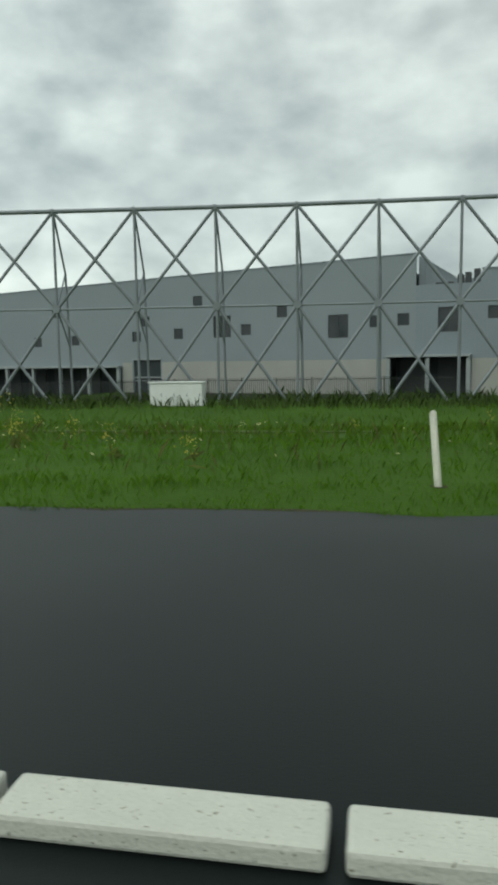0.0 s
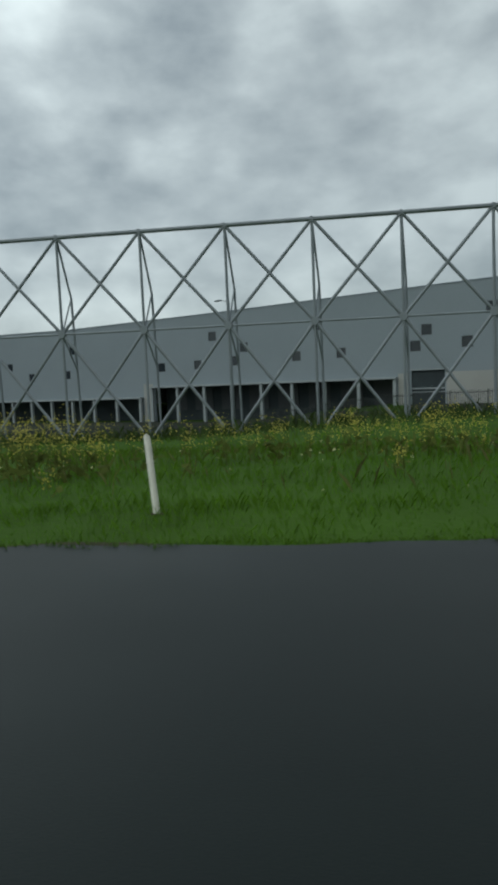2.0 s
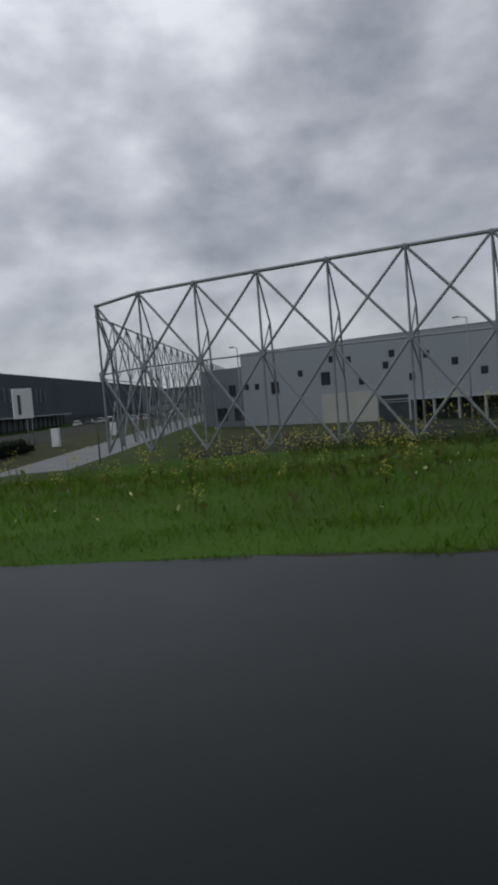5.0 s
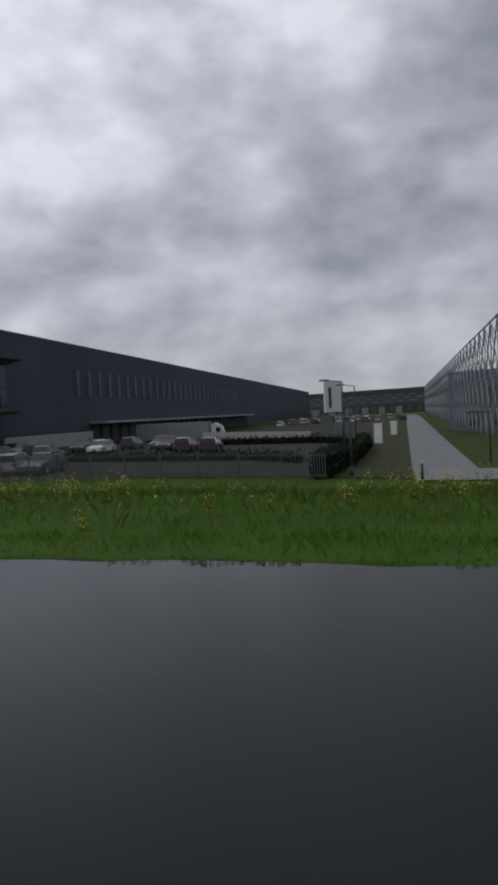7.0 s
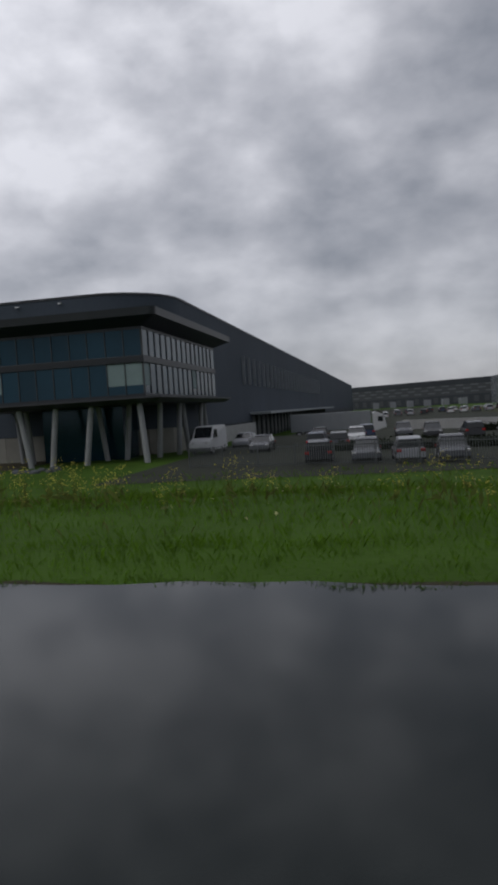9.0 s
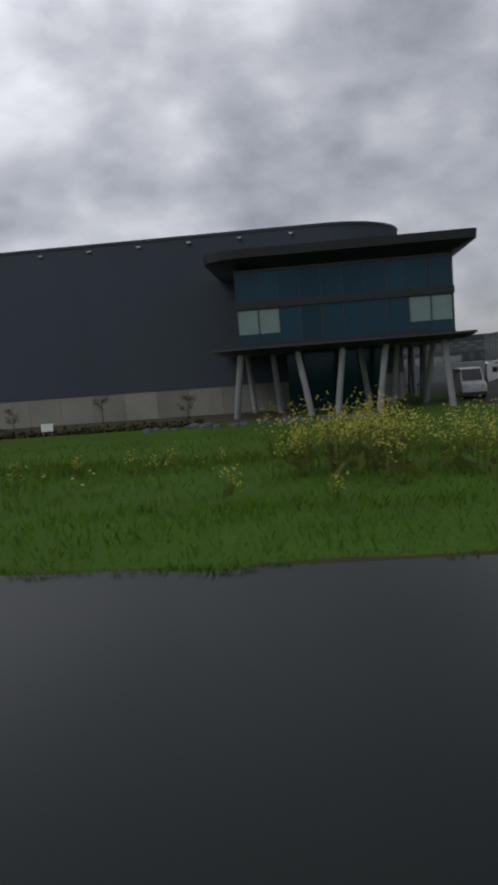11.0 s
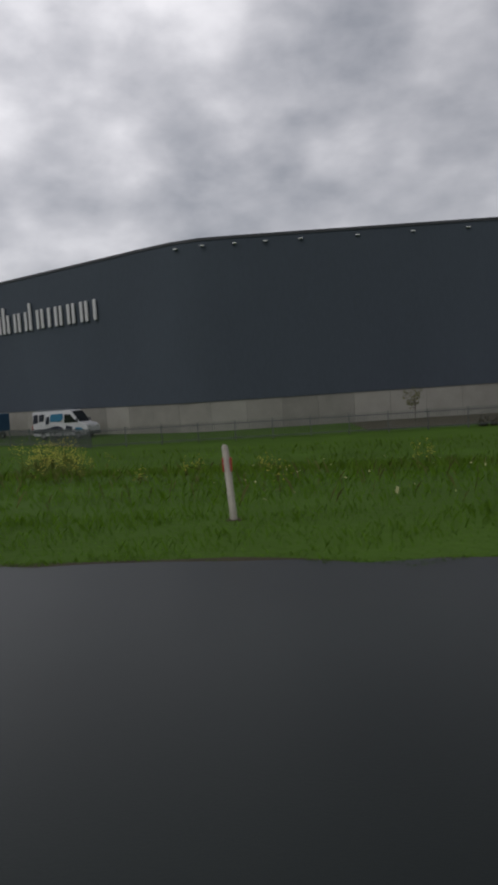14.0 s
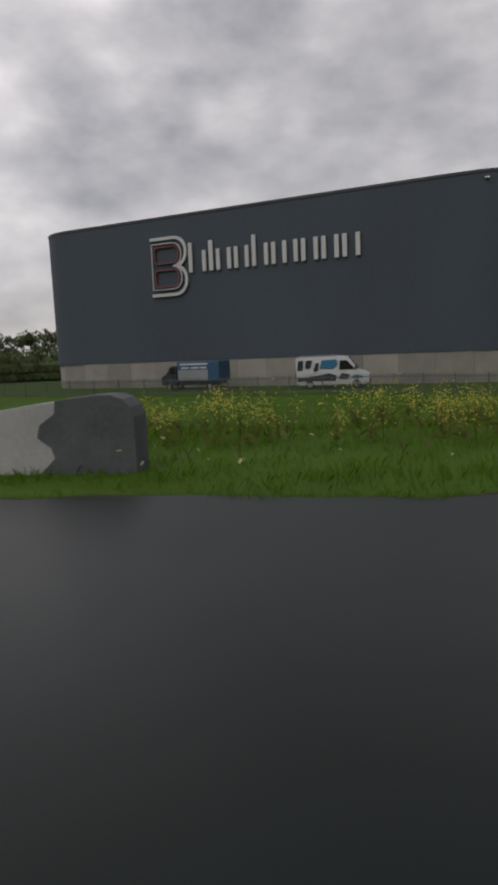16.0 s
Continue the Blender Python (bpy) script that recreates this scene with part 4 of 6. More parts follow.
# ---------------------------------------------------------------- office on leaning columns
def office():
    o = thing("office_block", (float(WA[0]), float(WA[1]), 0), "dark glazed office with a flared flat roof on leaning pale columns", "office building", turn=math.atan2(EA[1], EA[0]))

    def outline(q):
        """Plan of a slab with rounded corners, the widest at the front towards the warehouse."""
        res = []
        for x, y, sx, sy, r, a0 in ((q[0], q[2], 1, 1, 2.6, 180), (q[1], q[2], -1, 1, 0.5, 270), (q[1], q[3], -1, -1, 0.4, 0), (q[0], q[3], 1, -1, 0.4, 90)):
            for k in range(7):
                th = radians(a0 + 15 * k)
                res.append((x + sx * r + r * math.cos(th), y + sy * r + r * math.sin(th)))
        return res

    def frustum(a, b, z0, z1):
        bm = bmesh.new()
        lo = [bm.verts.new((x, y, z0)) for x, y in outline(a)]
        hi = [bm.verts.new((x, y, z1)) for x, y in outline(b)]
        n = len(lo)
        for k in range(n):
            bm.faces.new((lo[k], lo[(k + 1) % n], hi[(k + 1) % n], hi[k]))
        bm.faces.new(lo[::-1])
        bm.faces.new(hi)
        return bm
    part("soffit", frustum((0.1, 15.4, -9.9, 13.9), (-2.2, 17.0, -11.2, 15.9), 8.55, 9.3), OFFICE_DARK, o)
    part("roof", frustum((-2.3, 17.1, -11.3, 16.0), (-2.35, 17.15, -11.35, 16.05), 9.3, 9.92), OFFICE_DARK, o, "dark roof edge with a rounded corner")
    part("floor_slab", frustum((-1.6, 16.4, -10.3, 14.6), (-2.3, 17.0, -10.9, 15.2), 2.5, 2.85), OFFICE_DARK, o)
    part("floor_edge", frustum((-2.32, 17.02, -10.92, 15.22), (-2.32, 17.02, -10.92, 15.22), 2.85, 3.0), COPING, o)
    part("inner_core", box(0.6, 14.9, -9.4, 13.4, 3.0, 8.56), OFFICE_DARK, o)
    part("floor_band", box(-0.12, 15.62, -10.12, 14.1, 5.75, 6.3, 0.02), OFFICE_DARK, o)
    part("top_band", box(-0.06, 15.56, -10.06, 14.05, 8.4, 8.6), OFFICE_DARK, o)
    part("sill_band", box(-0.08, 15.58, -10.08, 14.07, 3.0, 3.25), OFFICE_DARK, o)
    blinds = {("f", 0, 0), ("f", 1, 0), ("f", 9, 0), ("f", 8, 0), ("s", 0, 0), ("s", 9, 0)}
    rows = ((3.25, 5.75), (6.3, 8.4))
    for r, (z0, z1) in enumerate(rows):
        for key, count, width in (("f", 10, 1.55), ("s", 15, 1.6), ("l", 6, 1.62)):
            glass = mesh_of("pane", box(0.03, width - 0.03, 0, 0.05, z0, z1), OFFICE_GLASS)
            pale = mesh_of("pane", box(0.03, width - 0.03, 0, 0.05, z0 + (0.7 if r == 0 else 0), z1 - 0.05), BLIND)
            under = mesh_of("pane", box(0.03, width - 0.03, 0, 0.05, z0, z0 + 0.69), OFFICE_GLASS)
            mull = mesh_of("mullion", box(-0.035, 0.035, -0.07, 0.09, z0, z1), FRAME_DARK)
            for k in range(count):
                if key == "f":
                    m = Matrix.Translation((k * width, -10, 0))
                elif key == "s":
                    m = Matrix.Translation((15.5, -10 + k * width, 0)) @ Matrix.Rotation(math.pi / 2, 4, "Z")
                else:
                    m = Matrix.Translation((0, -10 + (k + 1) * width, 0)) @ Matrix.Rotation(-math.pi / 2, 4, "Z")
                closed = (key, k, r) in blinds
                shared("pane", pale if closed else glass, o, m, "closed pale blind behind glass" if closed else "")
                if closed and r == 0:
                    shared("pane", under, o, m)
                shared("mullion", mull, o, m)
    # columns: top and foot along the front, at two depths, and along the side
    pairs = [(0.0, -0.8, -9.6, -8.2), (4.2, 5.04, -9.6, -9.6), (7.54, 6.9, -9.6, -9.6), (10.67, 9.94, -9.6, -9.6), (14.82, 15.27, -9.6, -9.8)]
    pairs += [(-0.2, 0.17, -2.05, -2.03), (2.1, 2.5, -4.5, -4.5), (12.06, 11.5, -4.5, -4.5), (9.1, 9.7, -4.5, -4.5)]
    pairs += [(14.9, 14.2, -4.5, -3.5), (15.0, 15.0, 1.0, 0.0), (15.0, 15.0, 2.0, 3.4), (15.0, 15.0, 9.0, 8.0), (15.0, 15.0, 10.0, 11.3)]
    col = unit_bar(COLUMN, 14)
    for a0, a1, n0, n1 in pairs:
        x, y = plan(a1, n1)
        shared("column", col, o, bar_matrix((a1, n1, ground_z(x, y) - 0.2), (a0, n0, 2.55), 0.24), "leaning pale round column")
    part("entrance_core", box(3.2, 11.0, -3.6, 0.1, -2.6, 2.5), OFFICE_GLASS, o)


office()


# ---------------------------------------------------------------- far warehouse and pavings
def far_warehouse():
    w = thing("far_warehouse", (-301, 390, 0), "distant long grey warehouse behind the yards", "warehouse", turn=radians(-7))
    part("wall", box(-110, 190, 0, 40, -2.6, 9.8), FAR_PALE, w)
    part("upper_wall", box(-110, 190, -0.3, 40, 9.8, 13.2), FAR_DARK, w)
    part("base_band", box(-110, 190, -0.4, 0, -2.6, 3.4), FAR_DARK, w)
    pane = mesh_of("dock_door", box(-1.6, 1.6, -0.55, -0.4, -1.2, 2.4), FAR_PALE)
    for k in range(40):
        shared("dock_door", pane, w, Matrix.Translation((-100 + 7 * k, 0, 0)))
    light = mesh_of("pale_panel", box(-2.6, 2.6, -0.5, -0.3, -0.4, 0.4), FAR_PANEL)
    for row in range(3):
        for k in range(28):
            shared("pale_panel", light, w, Matrix.Translation((-95 + 10 * k + 5 * (row % 2), 0, 5.2 + 2.0 * row)))


far_warehouse()
sheet("yard_paving", [plan(18, -27), plan(58, -28), plan(58, 330), plan(14.2, 330)], 0.03, YARD, "grey paved yard with parking rows", "yard", 130)
ROUGH = material("rough_olive_ground", (0.050, 0.056, 0.026), 0.95, 0, 0.4, 0.3, 8, 0.5, 0.1)
ROUGH_GRASS = material("rough_dull_grass", (0.046, 0.066, 0.018), 0.95, 0, 0.4, 0.3, 8, 0.5, 0.1)
sheet("rough_ground", [plan(58, -28), plan(63.2, -29.5), plan(69.9, 240), plan(58, 240)], 0.045, ROUGH, "rough olive ground between yard and lane", "ground", 130)
sheet("rough_ground", [(-93.8, 13.0), (-85.5, 15.5), (-206.0, 257.0), (-219.5, 255.0)], 0.045, ROUGH_GRASS, "rough dull grass along the side truss", "grass", 130)
sheet("rough_ground", [(-97, 43.5), (-108.5, 43.8), (-139.0, 104.5), (-97, 93.8)], 0.02, ROUGH, "rough olive ground behind the truss corner", "ground", 24)
LANE = [(-98.3, 12.2), (-93.0, 13.2), (-218.7, 255.0), (-224.0, 255.0)]
sheet("soil_strip", [plan(-33, -10.5), plan(4, -11), plan(4, -0.2), plan(-33, -0.2)], 0.02, SOIL_BANK, "bare grey brown soil along the foot of the plinth", "soil", 16)
sheet("concrete_lane", LANE, 0.07, PATH_PALE, "pale straight concrete service lane", "lane", 150)
sheet("dock_paving", [(10, 51.5), (-97, 43.5), (-97, 94.0), (10, 64.5)], 0.02, YARD, "grey paving before the docks of the pale warehouse", "yard", 24)


# ---------------------------------------------------------------- vehicles
def wheel_meshes(r, w):
    tyre, rim = bmesh.new(), bmesh.new()
    add_tube(tyre, (0, -w / 2, 0), (0, w / 2, 0), r, r, 20)
    add_tube(rim, (0, -w / 2 - 0.012, 0), (0, w / 2 + 0.012, 0), r * 0.62, r * 0.62, 14)
    return mesh_of("tyre", tyre, TYRE), mesh_of("rim", rim, RIM)


TYRE_ME, RIM_ME = wheel_meshes(0.32, 0.21)
BIG_TYRE, BIG_RIM = wheel_meshes(0.5, 0.3)


def wheels(car, places, tyre=None, rim=None, r=0.32):
    for x, y in places:
        t = shared("wheel", tyre or TYRE_ME, car, Matrix.Translation((x, y, r)))
        shared("rim", rim or RIM_ME, t)


def build_car(colour, estate=False):
    c = thing("car", (0, 0, 0), f"{colour} parked passenger car in the yard", "car", "cars parked in the yard")
    paint = PAINTS[colour]
    L = 2.15
    low = [(-L, 0.28), (-L + 0.04, 0.62), (-L + 0.1, 0.86), (-1.0, 0.93), (0.75, 0.93), (1.7, 0.80), (L - 0.05, 0.62), (L, 0.3), (1.75, 0.22), (-1.75, 0.22)]
    bm = add_prism(bmesh.new(), low, -0.86, 0.86, 0.10, (0.55, 0.95))
    bmesh.ops.bevel(bm, geom=list(bm.edges), offset=0.04, segments=2, affect="EDGES")
    part("body", bm, paint, c)
    tail = -1.95 if estate else -1.55
    cab = [(-2.0 if estate else -1.75, 0.90), (tail, 1.36), (-1.1, 1.44), (0.1, 1.44), (0.95, 0.91)]
    part("cabin_glass", add_prism(bmesh.new(), cab, -0.80, 0.80, 0.2, (0.9, 1.44)), CAR_GLASS, c)
    top = [(tail + 0.05, 1.37), (-1.1, 1.46), (0.1, 1.46), (0.3, 1.36), (0.05, 1.40), (-1.1, 1.40)]
    part("roof", add_prism(bmesh.new(), top, -0.64, 0.64), paint, c)
    for y in (-0.7, 0.7):
        part("pillar", tube((-0.25, y * 1.12, 0.92), (-0.3, y * 0.9, 1.42), 0.04), paint, c)
        part("headlight", box(L - 0.2, L - 0.02, y - 0.16, y + 0.16, 0.58, 0.70, 0.03), CAR_LAMP, c)
        part("tail_light", box(-L - 0.01, -L + 0.1, y - 0.14, y + 0.14, 0.62, 0.80, 0.03), CAR_TAIL, c)
    wheels(c, [(x, y) for x in (-1.32, 1.32) for y in (-0.78, 0.78)])
    return c


def park_cars():
    spots = [(-143.6, 28.9, "white", 0), (-133.92, 8.15, "black", 1), (-130.65, 8.62, "grey", 0), (-128.02, 8.99, "silver", 1), (-125.35, 9.38, "grey", 0), (-146.8, 18.3, "grey", 0), (-142.3, 20.2, "dark blue", 1),
             (-149.3, 30.9, "black", 0), (-146.6, 35.9, "dark blue", 1), (-142.9, 37.1, "grey", 0), (-133.2, 31.5, "black", 1), (-129.4, 31.1, "black", 1),
             (-138.0, 33.6, "black", 0), (-139.6, 19.4, "grey", 1), (-154.5, 25.0, "silver", 0)]
    built = {}
    rest = []
    for k, (x, y, colour, along) in enumerate(spots):
        turn = math.atan2(EN[1], EN[0]) + (0.05 if along else math.pi) + 0.06 * math.sin(k * 3.1)
        m = pose(x, y, ground_z(x, y) + 0.035, 0, 0, math.degrees(turn))
        if colour not in built:
            built[colour] = build_car(colour, along == 1)
            rest.append((built[colour], m))
        else:
            copy_thing(built[colour], m)
    for ob, m in rest:
        ob.matrix_world = m
    # far rows before the distant warehouse
    for k in range(22):
        colour = ("white", "grey", "silver", "black", "dark blue", "white")[k % 6]
        x, y = plan(34 + 3.2 * (k % 11), 120 + 26 * (k // 11) + 1.5 * math.sin(k))
        if k % 5 != 4:
            copy_thing(built[colour], pose(x, y, ground_z(x, y) + 0.035, 0, 0, 118.8 + 4 * math.sin(k * 2.0)))


park_cars()


def build_van(name, label, body_mat, livery):
    v = thing(name, (0, 0, 0), label, "van", "vans")
    side = [(-2.8, 0.35), (-2.85, 2.35), (-2.7, 2.5), (0.95, 2.5), (1.25, 2.42), (2.0, 1.45), (2.72, 1.22), (2.85, 0.95), (2.87, 0.4), (2.4, 0.3), (-2.4, 0.3)]
    bm = add_prism(bmesh.new(), side, -0.98, 0.98, 0.14, (1.2, 2.5))
    bmesh.ops.bevel(bm, geom=list(bm.edges), offset=0.05, segments=2, affect="EDGES")
    part("body", bm, body_mat, v)
    part("windscreen", add_prism(bmesh.new(), [(1.27, 2.38), (1.30, 2.40), (2.04, 1.47), (1.98, 1.45)], -0.78, 0.78), CAR_GLASS, v)
    for y, s in ((-0.985, -1), (0.985, 1)):
        part("side_window", add_prism(bmesh.new(), [(0.55, 1.45), (0.6, 2.15), (1.15, 2.15), (1.78, 1.45)], *sorted((y - s * 0.12, y + s * 0.008))), CAR_GLASS, v)
        if livery:
            flank = sorted((y - s * 0.12, y + s * 0.006))
            for spots, film in (([(-2.72, 1.45), (-2.62, 2.2), (-2.25, 2.25), (-2.3, 1.5)], DARK_LIVERY), ([(-2.1, 1.6), (-2.0, 2.22), (-1.55, 2.25), (-1.7, 1.65)], DARK_LIVERY),
                                ([(-1.45, 1.35), (-1.3, 1.95), (-1.05, 2.05), (-1.1, 1.4)], DARK_LIVERY), ([(-0.95, 1.6), (-0.8, 2.2), (0.35, 2.25), (0.42, 1.8), (0.05, 1.55)], TEAL),
                                ([(-2.75, 0.6), (-2.7, 0.85), (-1.3, 1.0), (-0.2, 1.2), (0.35, 1.0), (0.3, 0.6)], DARK_LIVERY), ([(0.5, 0.7), (0.75, 1.2), (1.35, 1.05), (1.2, 0.7)], DARK_LIVERY),
                                ([(1.5, 0.75), (1.65, 1.0), (2.3, 0.95), (2.35, 0.75)], TEAL)):
                part("livery_panel", add_prism(bmesh.new(), spots, *flank), film, v)
            for x0, x1 in ((-2.3, -1.9), (-1.75, -1.2), (-1.05, -0.5)):
                part("livery_mark", box(x0, x1, *sorted((y - s * 0.12, y + s * 0.009)), 1.18, 1.30), PAINTS["white"], v)
        part("mirror", box(1.75, 1.9, y + s * 0.0 - 0.12 if s < 0 else y, y + 0.12 if s > 0 else y, 1.45, 1.75, 0.02), FRAME_DARK, v)
        part("headlight", box(2.7, 2.86, y - s * 0.38 - 0.12, y - s * 0.38 + 0.12, 0.95, 1.15, 0.03), CAR_LAMP, v)
        part("tail_light", box(-2.88, -2.8, y - s * 0.14 - 0.08, y - s * 0.14 + 0.08, 0.9, 1.3, 0.02), CAR_TAIL, v)
    part("bumper", box(2.55, 2.95, -0.95, 0.95, 0.3, 0.6, 0.06), FRAME_DARK, v)
    if livery:
        for x in (-2.4, -1.2, 0.0):
            part("roof_rack", box(x - 0.03, x + 0.03, -0.8, 0.8, 2.56, 2.62), STEEL, v)
        for y in (-0.78, 0.78):
            part("roof_rack", box(-2.6, 0.4, y - 0.03, y + 0.03, 2.5, 2.58), STEEL, v)
    wheels(v, [(x, y) for x in (-1.75, 1.85) for y in (-0.87, 0.87)], r=0.32)
    return v


van = build_van("van", "white delivery van with blue and dark livery by the plinth", PAINTS["white"], True)
van.matrix_world = pose(-221.0, -14.85, ground_z(-221.0, -14.85), 0, 0, 9.2)
van2 = build_van("van", "plain white van parked in the car park", PAINTS["white"], False)
vx, vy = -152.2, 17.2
van2.matrix_world = pose(vx, vy, ground_z(vx, vy) + 0.035, 0, 0, 296)


def blue_carrier():
    """A blue box vehicle with a pale stripe under its roof."""
    v = thing("box_lorry", (-233.8, -13.1, ground_z(-233.8, -13.1)), "steel blue box lorry with a pale stripe beside the plinth", "lorry", turn=radians(173))
    part("cargo_box", box(-3.0, 1.2, -1.0, 1.0, 0.75, 2.45, 0.06), BLUE_TANK, v)
    for y in (-1.004, 0.996):
        part("stripe", box(-1.9, 0.9, y, y + 0.008, 2.16, 2.3), LOGO_WHITE, v, "pale stripe")
        for x0, x1 in ((-1.8, -1.2), (-1.05, -0.2), (0.0, 0.75)):
            part("mark", box(x0, x1, y, y + 0.008, 1.86, 1.98), LOGO_WHITE, v)
        part("lower_panel", box(-1.9, 1.1, y, y + 0.008, 0.85, 1.75), TARP, v, "dull grey side panel")
    bm = add_prism(bmesh.new(), [(1.3, 0.45), (1.3, 2.1), (1.9, 2.1), (2.5, 1.35), (2.9, 1.2), (2.95, 0.45)], -0.95, 0.95)
    bmesh.ops.bevel(bm, geom=list(bm.edges), offset=0.06, segments=2, affect="EDGES")
    part("cab", bm, DARK_LIVERY, v)
    part("windscreen", add_prism(bmesh.new(), [(1.92, 2.04), (1.97, 2.06), (2.53, 1.38), (2.48, 1.36)], -0.8, 0.8), CAR_GLASS, v)
    for y in (-0.956, 0.856):
        part("side_window", box(1.45, 2.0, y, y + 0.1, 1.4, 1.95), CAR_GLASS, v)
    part("chassis", box(-2.9, 2.8, -0.5, 0.5, 0.4, 0.75), FRAME_DARK, v)
    wheels(v, [(x, y) for x in (-2.0, 2.1) for y in (-0.85, 0.85)], r=0.32)


blue_carrier()


def lorry(name, at, turn, label, cab=True, group="lorries at the docks"):
    v = thing(name, (*at, ground_z(*at) + 0.035), label, "lorry" if cab else "trailer", group, turn)
    bm = box(-8.3, 4.6, -1.25, 1.25, 1.0, 3.75, 0.04)
    part("trailer_box", bm, TARP, v)
    part("trailer_rail", box(-8.32, 4.62, -1.27, 1.27, 0.95, 1.12), STEEL, v)
    for k in range(9):
        for y in (-1.262, 1.242):
            part("side_post", box(-8.2 + 1.58 * k, -8.1 + 1.58 * k, y, y + 0.02, 1.12, 3.7), STEEL, v)
    if cab:
        bm = add_prism(bmesh.new(), [(4.9, 0.6), (4.9, 3.3), (5.4, 3.55), (6.6, 3.0), (7.0, 1.9), (7.05, 0.5), (5.0, 0.45)], -1.2, 1.2)
        bmesh.ops.bevel(bm, geom=list(bm.edges), offset=0.08, segments=2, affect="EDGES")
        part("cab", bm, PAINTS["white"], v)
        part("windscreen", add_prism(bmesh.new(), [(6.62, 2.95), (6.68, 2.95), (7.06, 1.95), (7.0, 1.9)], -1.05, 1.05), CAR_GLASS, v)
        for y in (-1.21, 1.15):
            part("side_window", box(5.7, 6.5, y, y + 0.06, 1.9, 2.7), CAR_GLASS, v)
        wheels(v, [(x, y) for x in (5.2, 6.3) for y in (-1.0, 1.0)], BIG_TYRE, BIG_RIM, 0.5)
    wheels(v, [(x, y) for x in (-7.0, -5.7, -4.4) for y in (-1.0, 1.0)], BIG_TYRE, BIG_RIM, 0.5)
    return v


lorry("lorry", (-169.9, 67.9), math.atan2(8.0, 11.7), "white lorry with a pale box trailer in the yard")
for k in range(6):
    a, n = 30 + 7.5 * k, 262 + 2.0 * math.sin(k)
    lorry("trailer", plan(a, n), radians(118.8), "pale box trailer parked in a far row", False, "trailers in a far row")


# ---------------------------------------------------------------- roadside things
def reflector_post(x, y, high, lean=0.0, red=True):
    s, d = road_place([(x, y)])
    i = int(np.argmin(abs(STATION - ORIGIN - s[0])))
    turn = math.atan2(DIRS[i][1], DIRS[i][0])
    p = thing("reflector_post", (x, y, ground_z(x, y) - 0.03), "white plastic roadside post with a slanted top in the grass", "post", "reflector posts along the verge", turn)
    bm = bmesh.new()
    lo = [bm.verts.new((0.038 * math.cos(t), 0.038 * math.sin(t), -0.1)) for t in np.linspace(0, 2 * math.pi, 12, endpoint=False)]
    hi = [bm.verts.new((v.co.x * 0.92 + lean * high, v.co.y * 0.92, high - 0.10 * (0.5 - v.co.y / 0.076))) for v in lo]
    for k in range(12):
        bm.faces.new((lo[k], lo[(k + 1) % 12], hi[(k + 1) % 12], hi[k])).smooth = True
    bm.faces.new(hi)
    part("shaft", bm, POST_WORN if x < -90 else POST_WHITE, p)
    if red:
        for x0 in (-0.046, 0.032):
            part("reflector", box(x0 + lean * high * 0.8, x0 + 0.014 + lean * high * 0.8, -0.02, 0.02, high - 0.28, high - 0.14, 0.004), RED, p, "red reflector")
    part("foot", box(-0.08, 0.08, -0.08, 0.08, -0.06, 0.035, 0.01), SOIL, p)


for x, y, h, lean in ((0.65, 6.95, 0.78, 0.09), (-11.35, 6.1, 0.75, 0.08), (-25.45, 5.07, 0.82, 0.08), (-40.35, 3.4, 0.74, 0.09), (-100.32, -18.99, 0.83, 0.04),
                      (-134.31, -35.41, 0.82, 0.02), (-146.57, -41.24, 0.76, 0.06), (-155.75, -45.95, 0.75, 0.06), (-167.12, -51.32, 0.83, 0.06), (-179.6, -55.14, 0.8, 0.06), (-203.06, -61.4, 0.73, 0.04)):
    reflector_post(x, y, h, lean, x < -140)


def lane_sign():
    x, y = -43.05, 2.6
    sign = thing("road_sign", (x, y, ground_z(x, y)), "blue traffic sign with white merging lane arrows on two grey posts", "road sign", turn=radians(81))
    sign.rotation_euler = (radians(-10), 0, radians(84))
    # local x across the board, local y away from the drivers it faces
    for px in (-0.38, 0.38):
        part("post", tube((px, 0.06, -0.3), (px, 0.06, 2.95), 0.038, 0.038, 10), STEEL, sign)
    part("board", box(-0.6, 0.6, -0.02, 0.02, 1.0, 3.0, 0.012), SIGN_BLUE, sign)
    y0, y1 = -0.026, -0.021
    bm = bmesh.new()
    for x0, x1, z0, z1 in ((-0.57, 0.57, 2.94, 2.97), (-0.57, 0.57, 1.03, 1.06), (-0.57, -0.54, 1.06, 2.94), (0.54, 0.57, 1.06, 2.94)):
        add_box(bm, x0, x1, y0, y1, z0, z1)
    part("border", bm, SIGN_WHITE, sign)
    part("arrow_shaft", box(0.12, 0.20, y0, y1, 1.2, 2.5), SIGN_WHITE, sign)
    part("arrow_head", add_prism(bmesh.new(), [(0.02, 2.5), (0.16, 2.82), (0.30, 2.5)], y0, y1), SIGN_WHITE, sign)
    part("arrow_shaft", add_prism(bmesh.new(), [(-0.30, 1.2), (-0.30, 1.62), (-0.04, 2.02), (0.03, 1.97), (-0.22, 1.58), (-0.22, 1.2)], y0, y1), SIGN_WHITE, sign)
    part("arrow_head", add_prism(bmesh.new(), [(-0.12, 2.08), (0.08, 2.2), (0.09, 1.9)], y0, y1), SIGN_WHITE, sign)
    for z in (1.3, 2.65):
        part("clamp_rail", box(-0.55, 0.55, 0.021, 0.045, z, z + 0.05), STEEL, sign)


lane_sign()


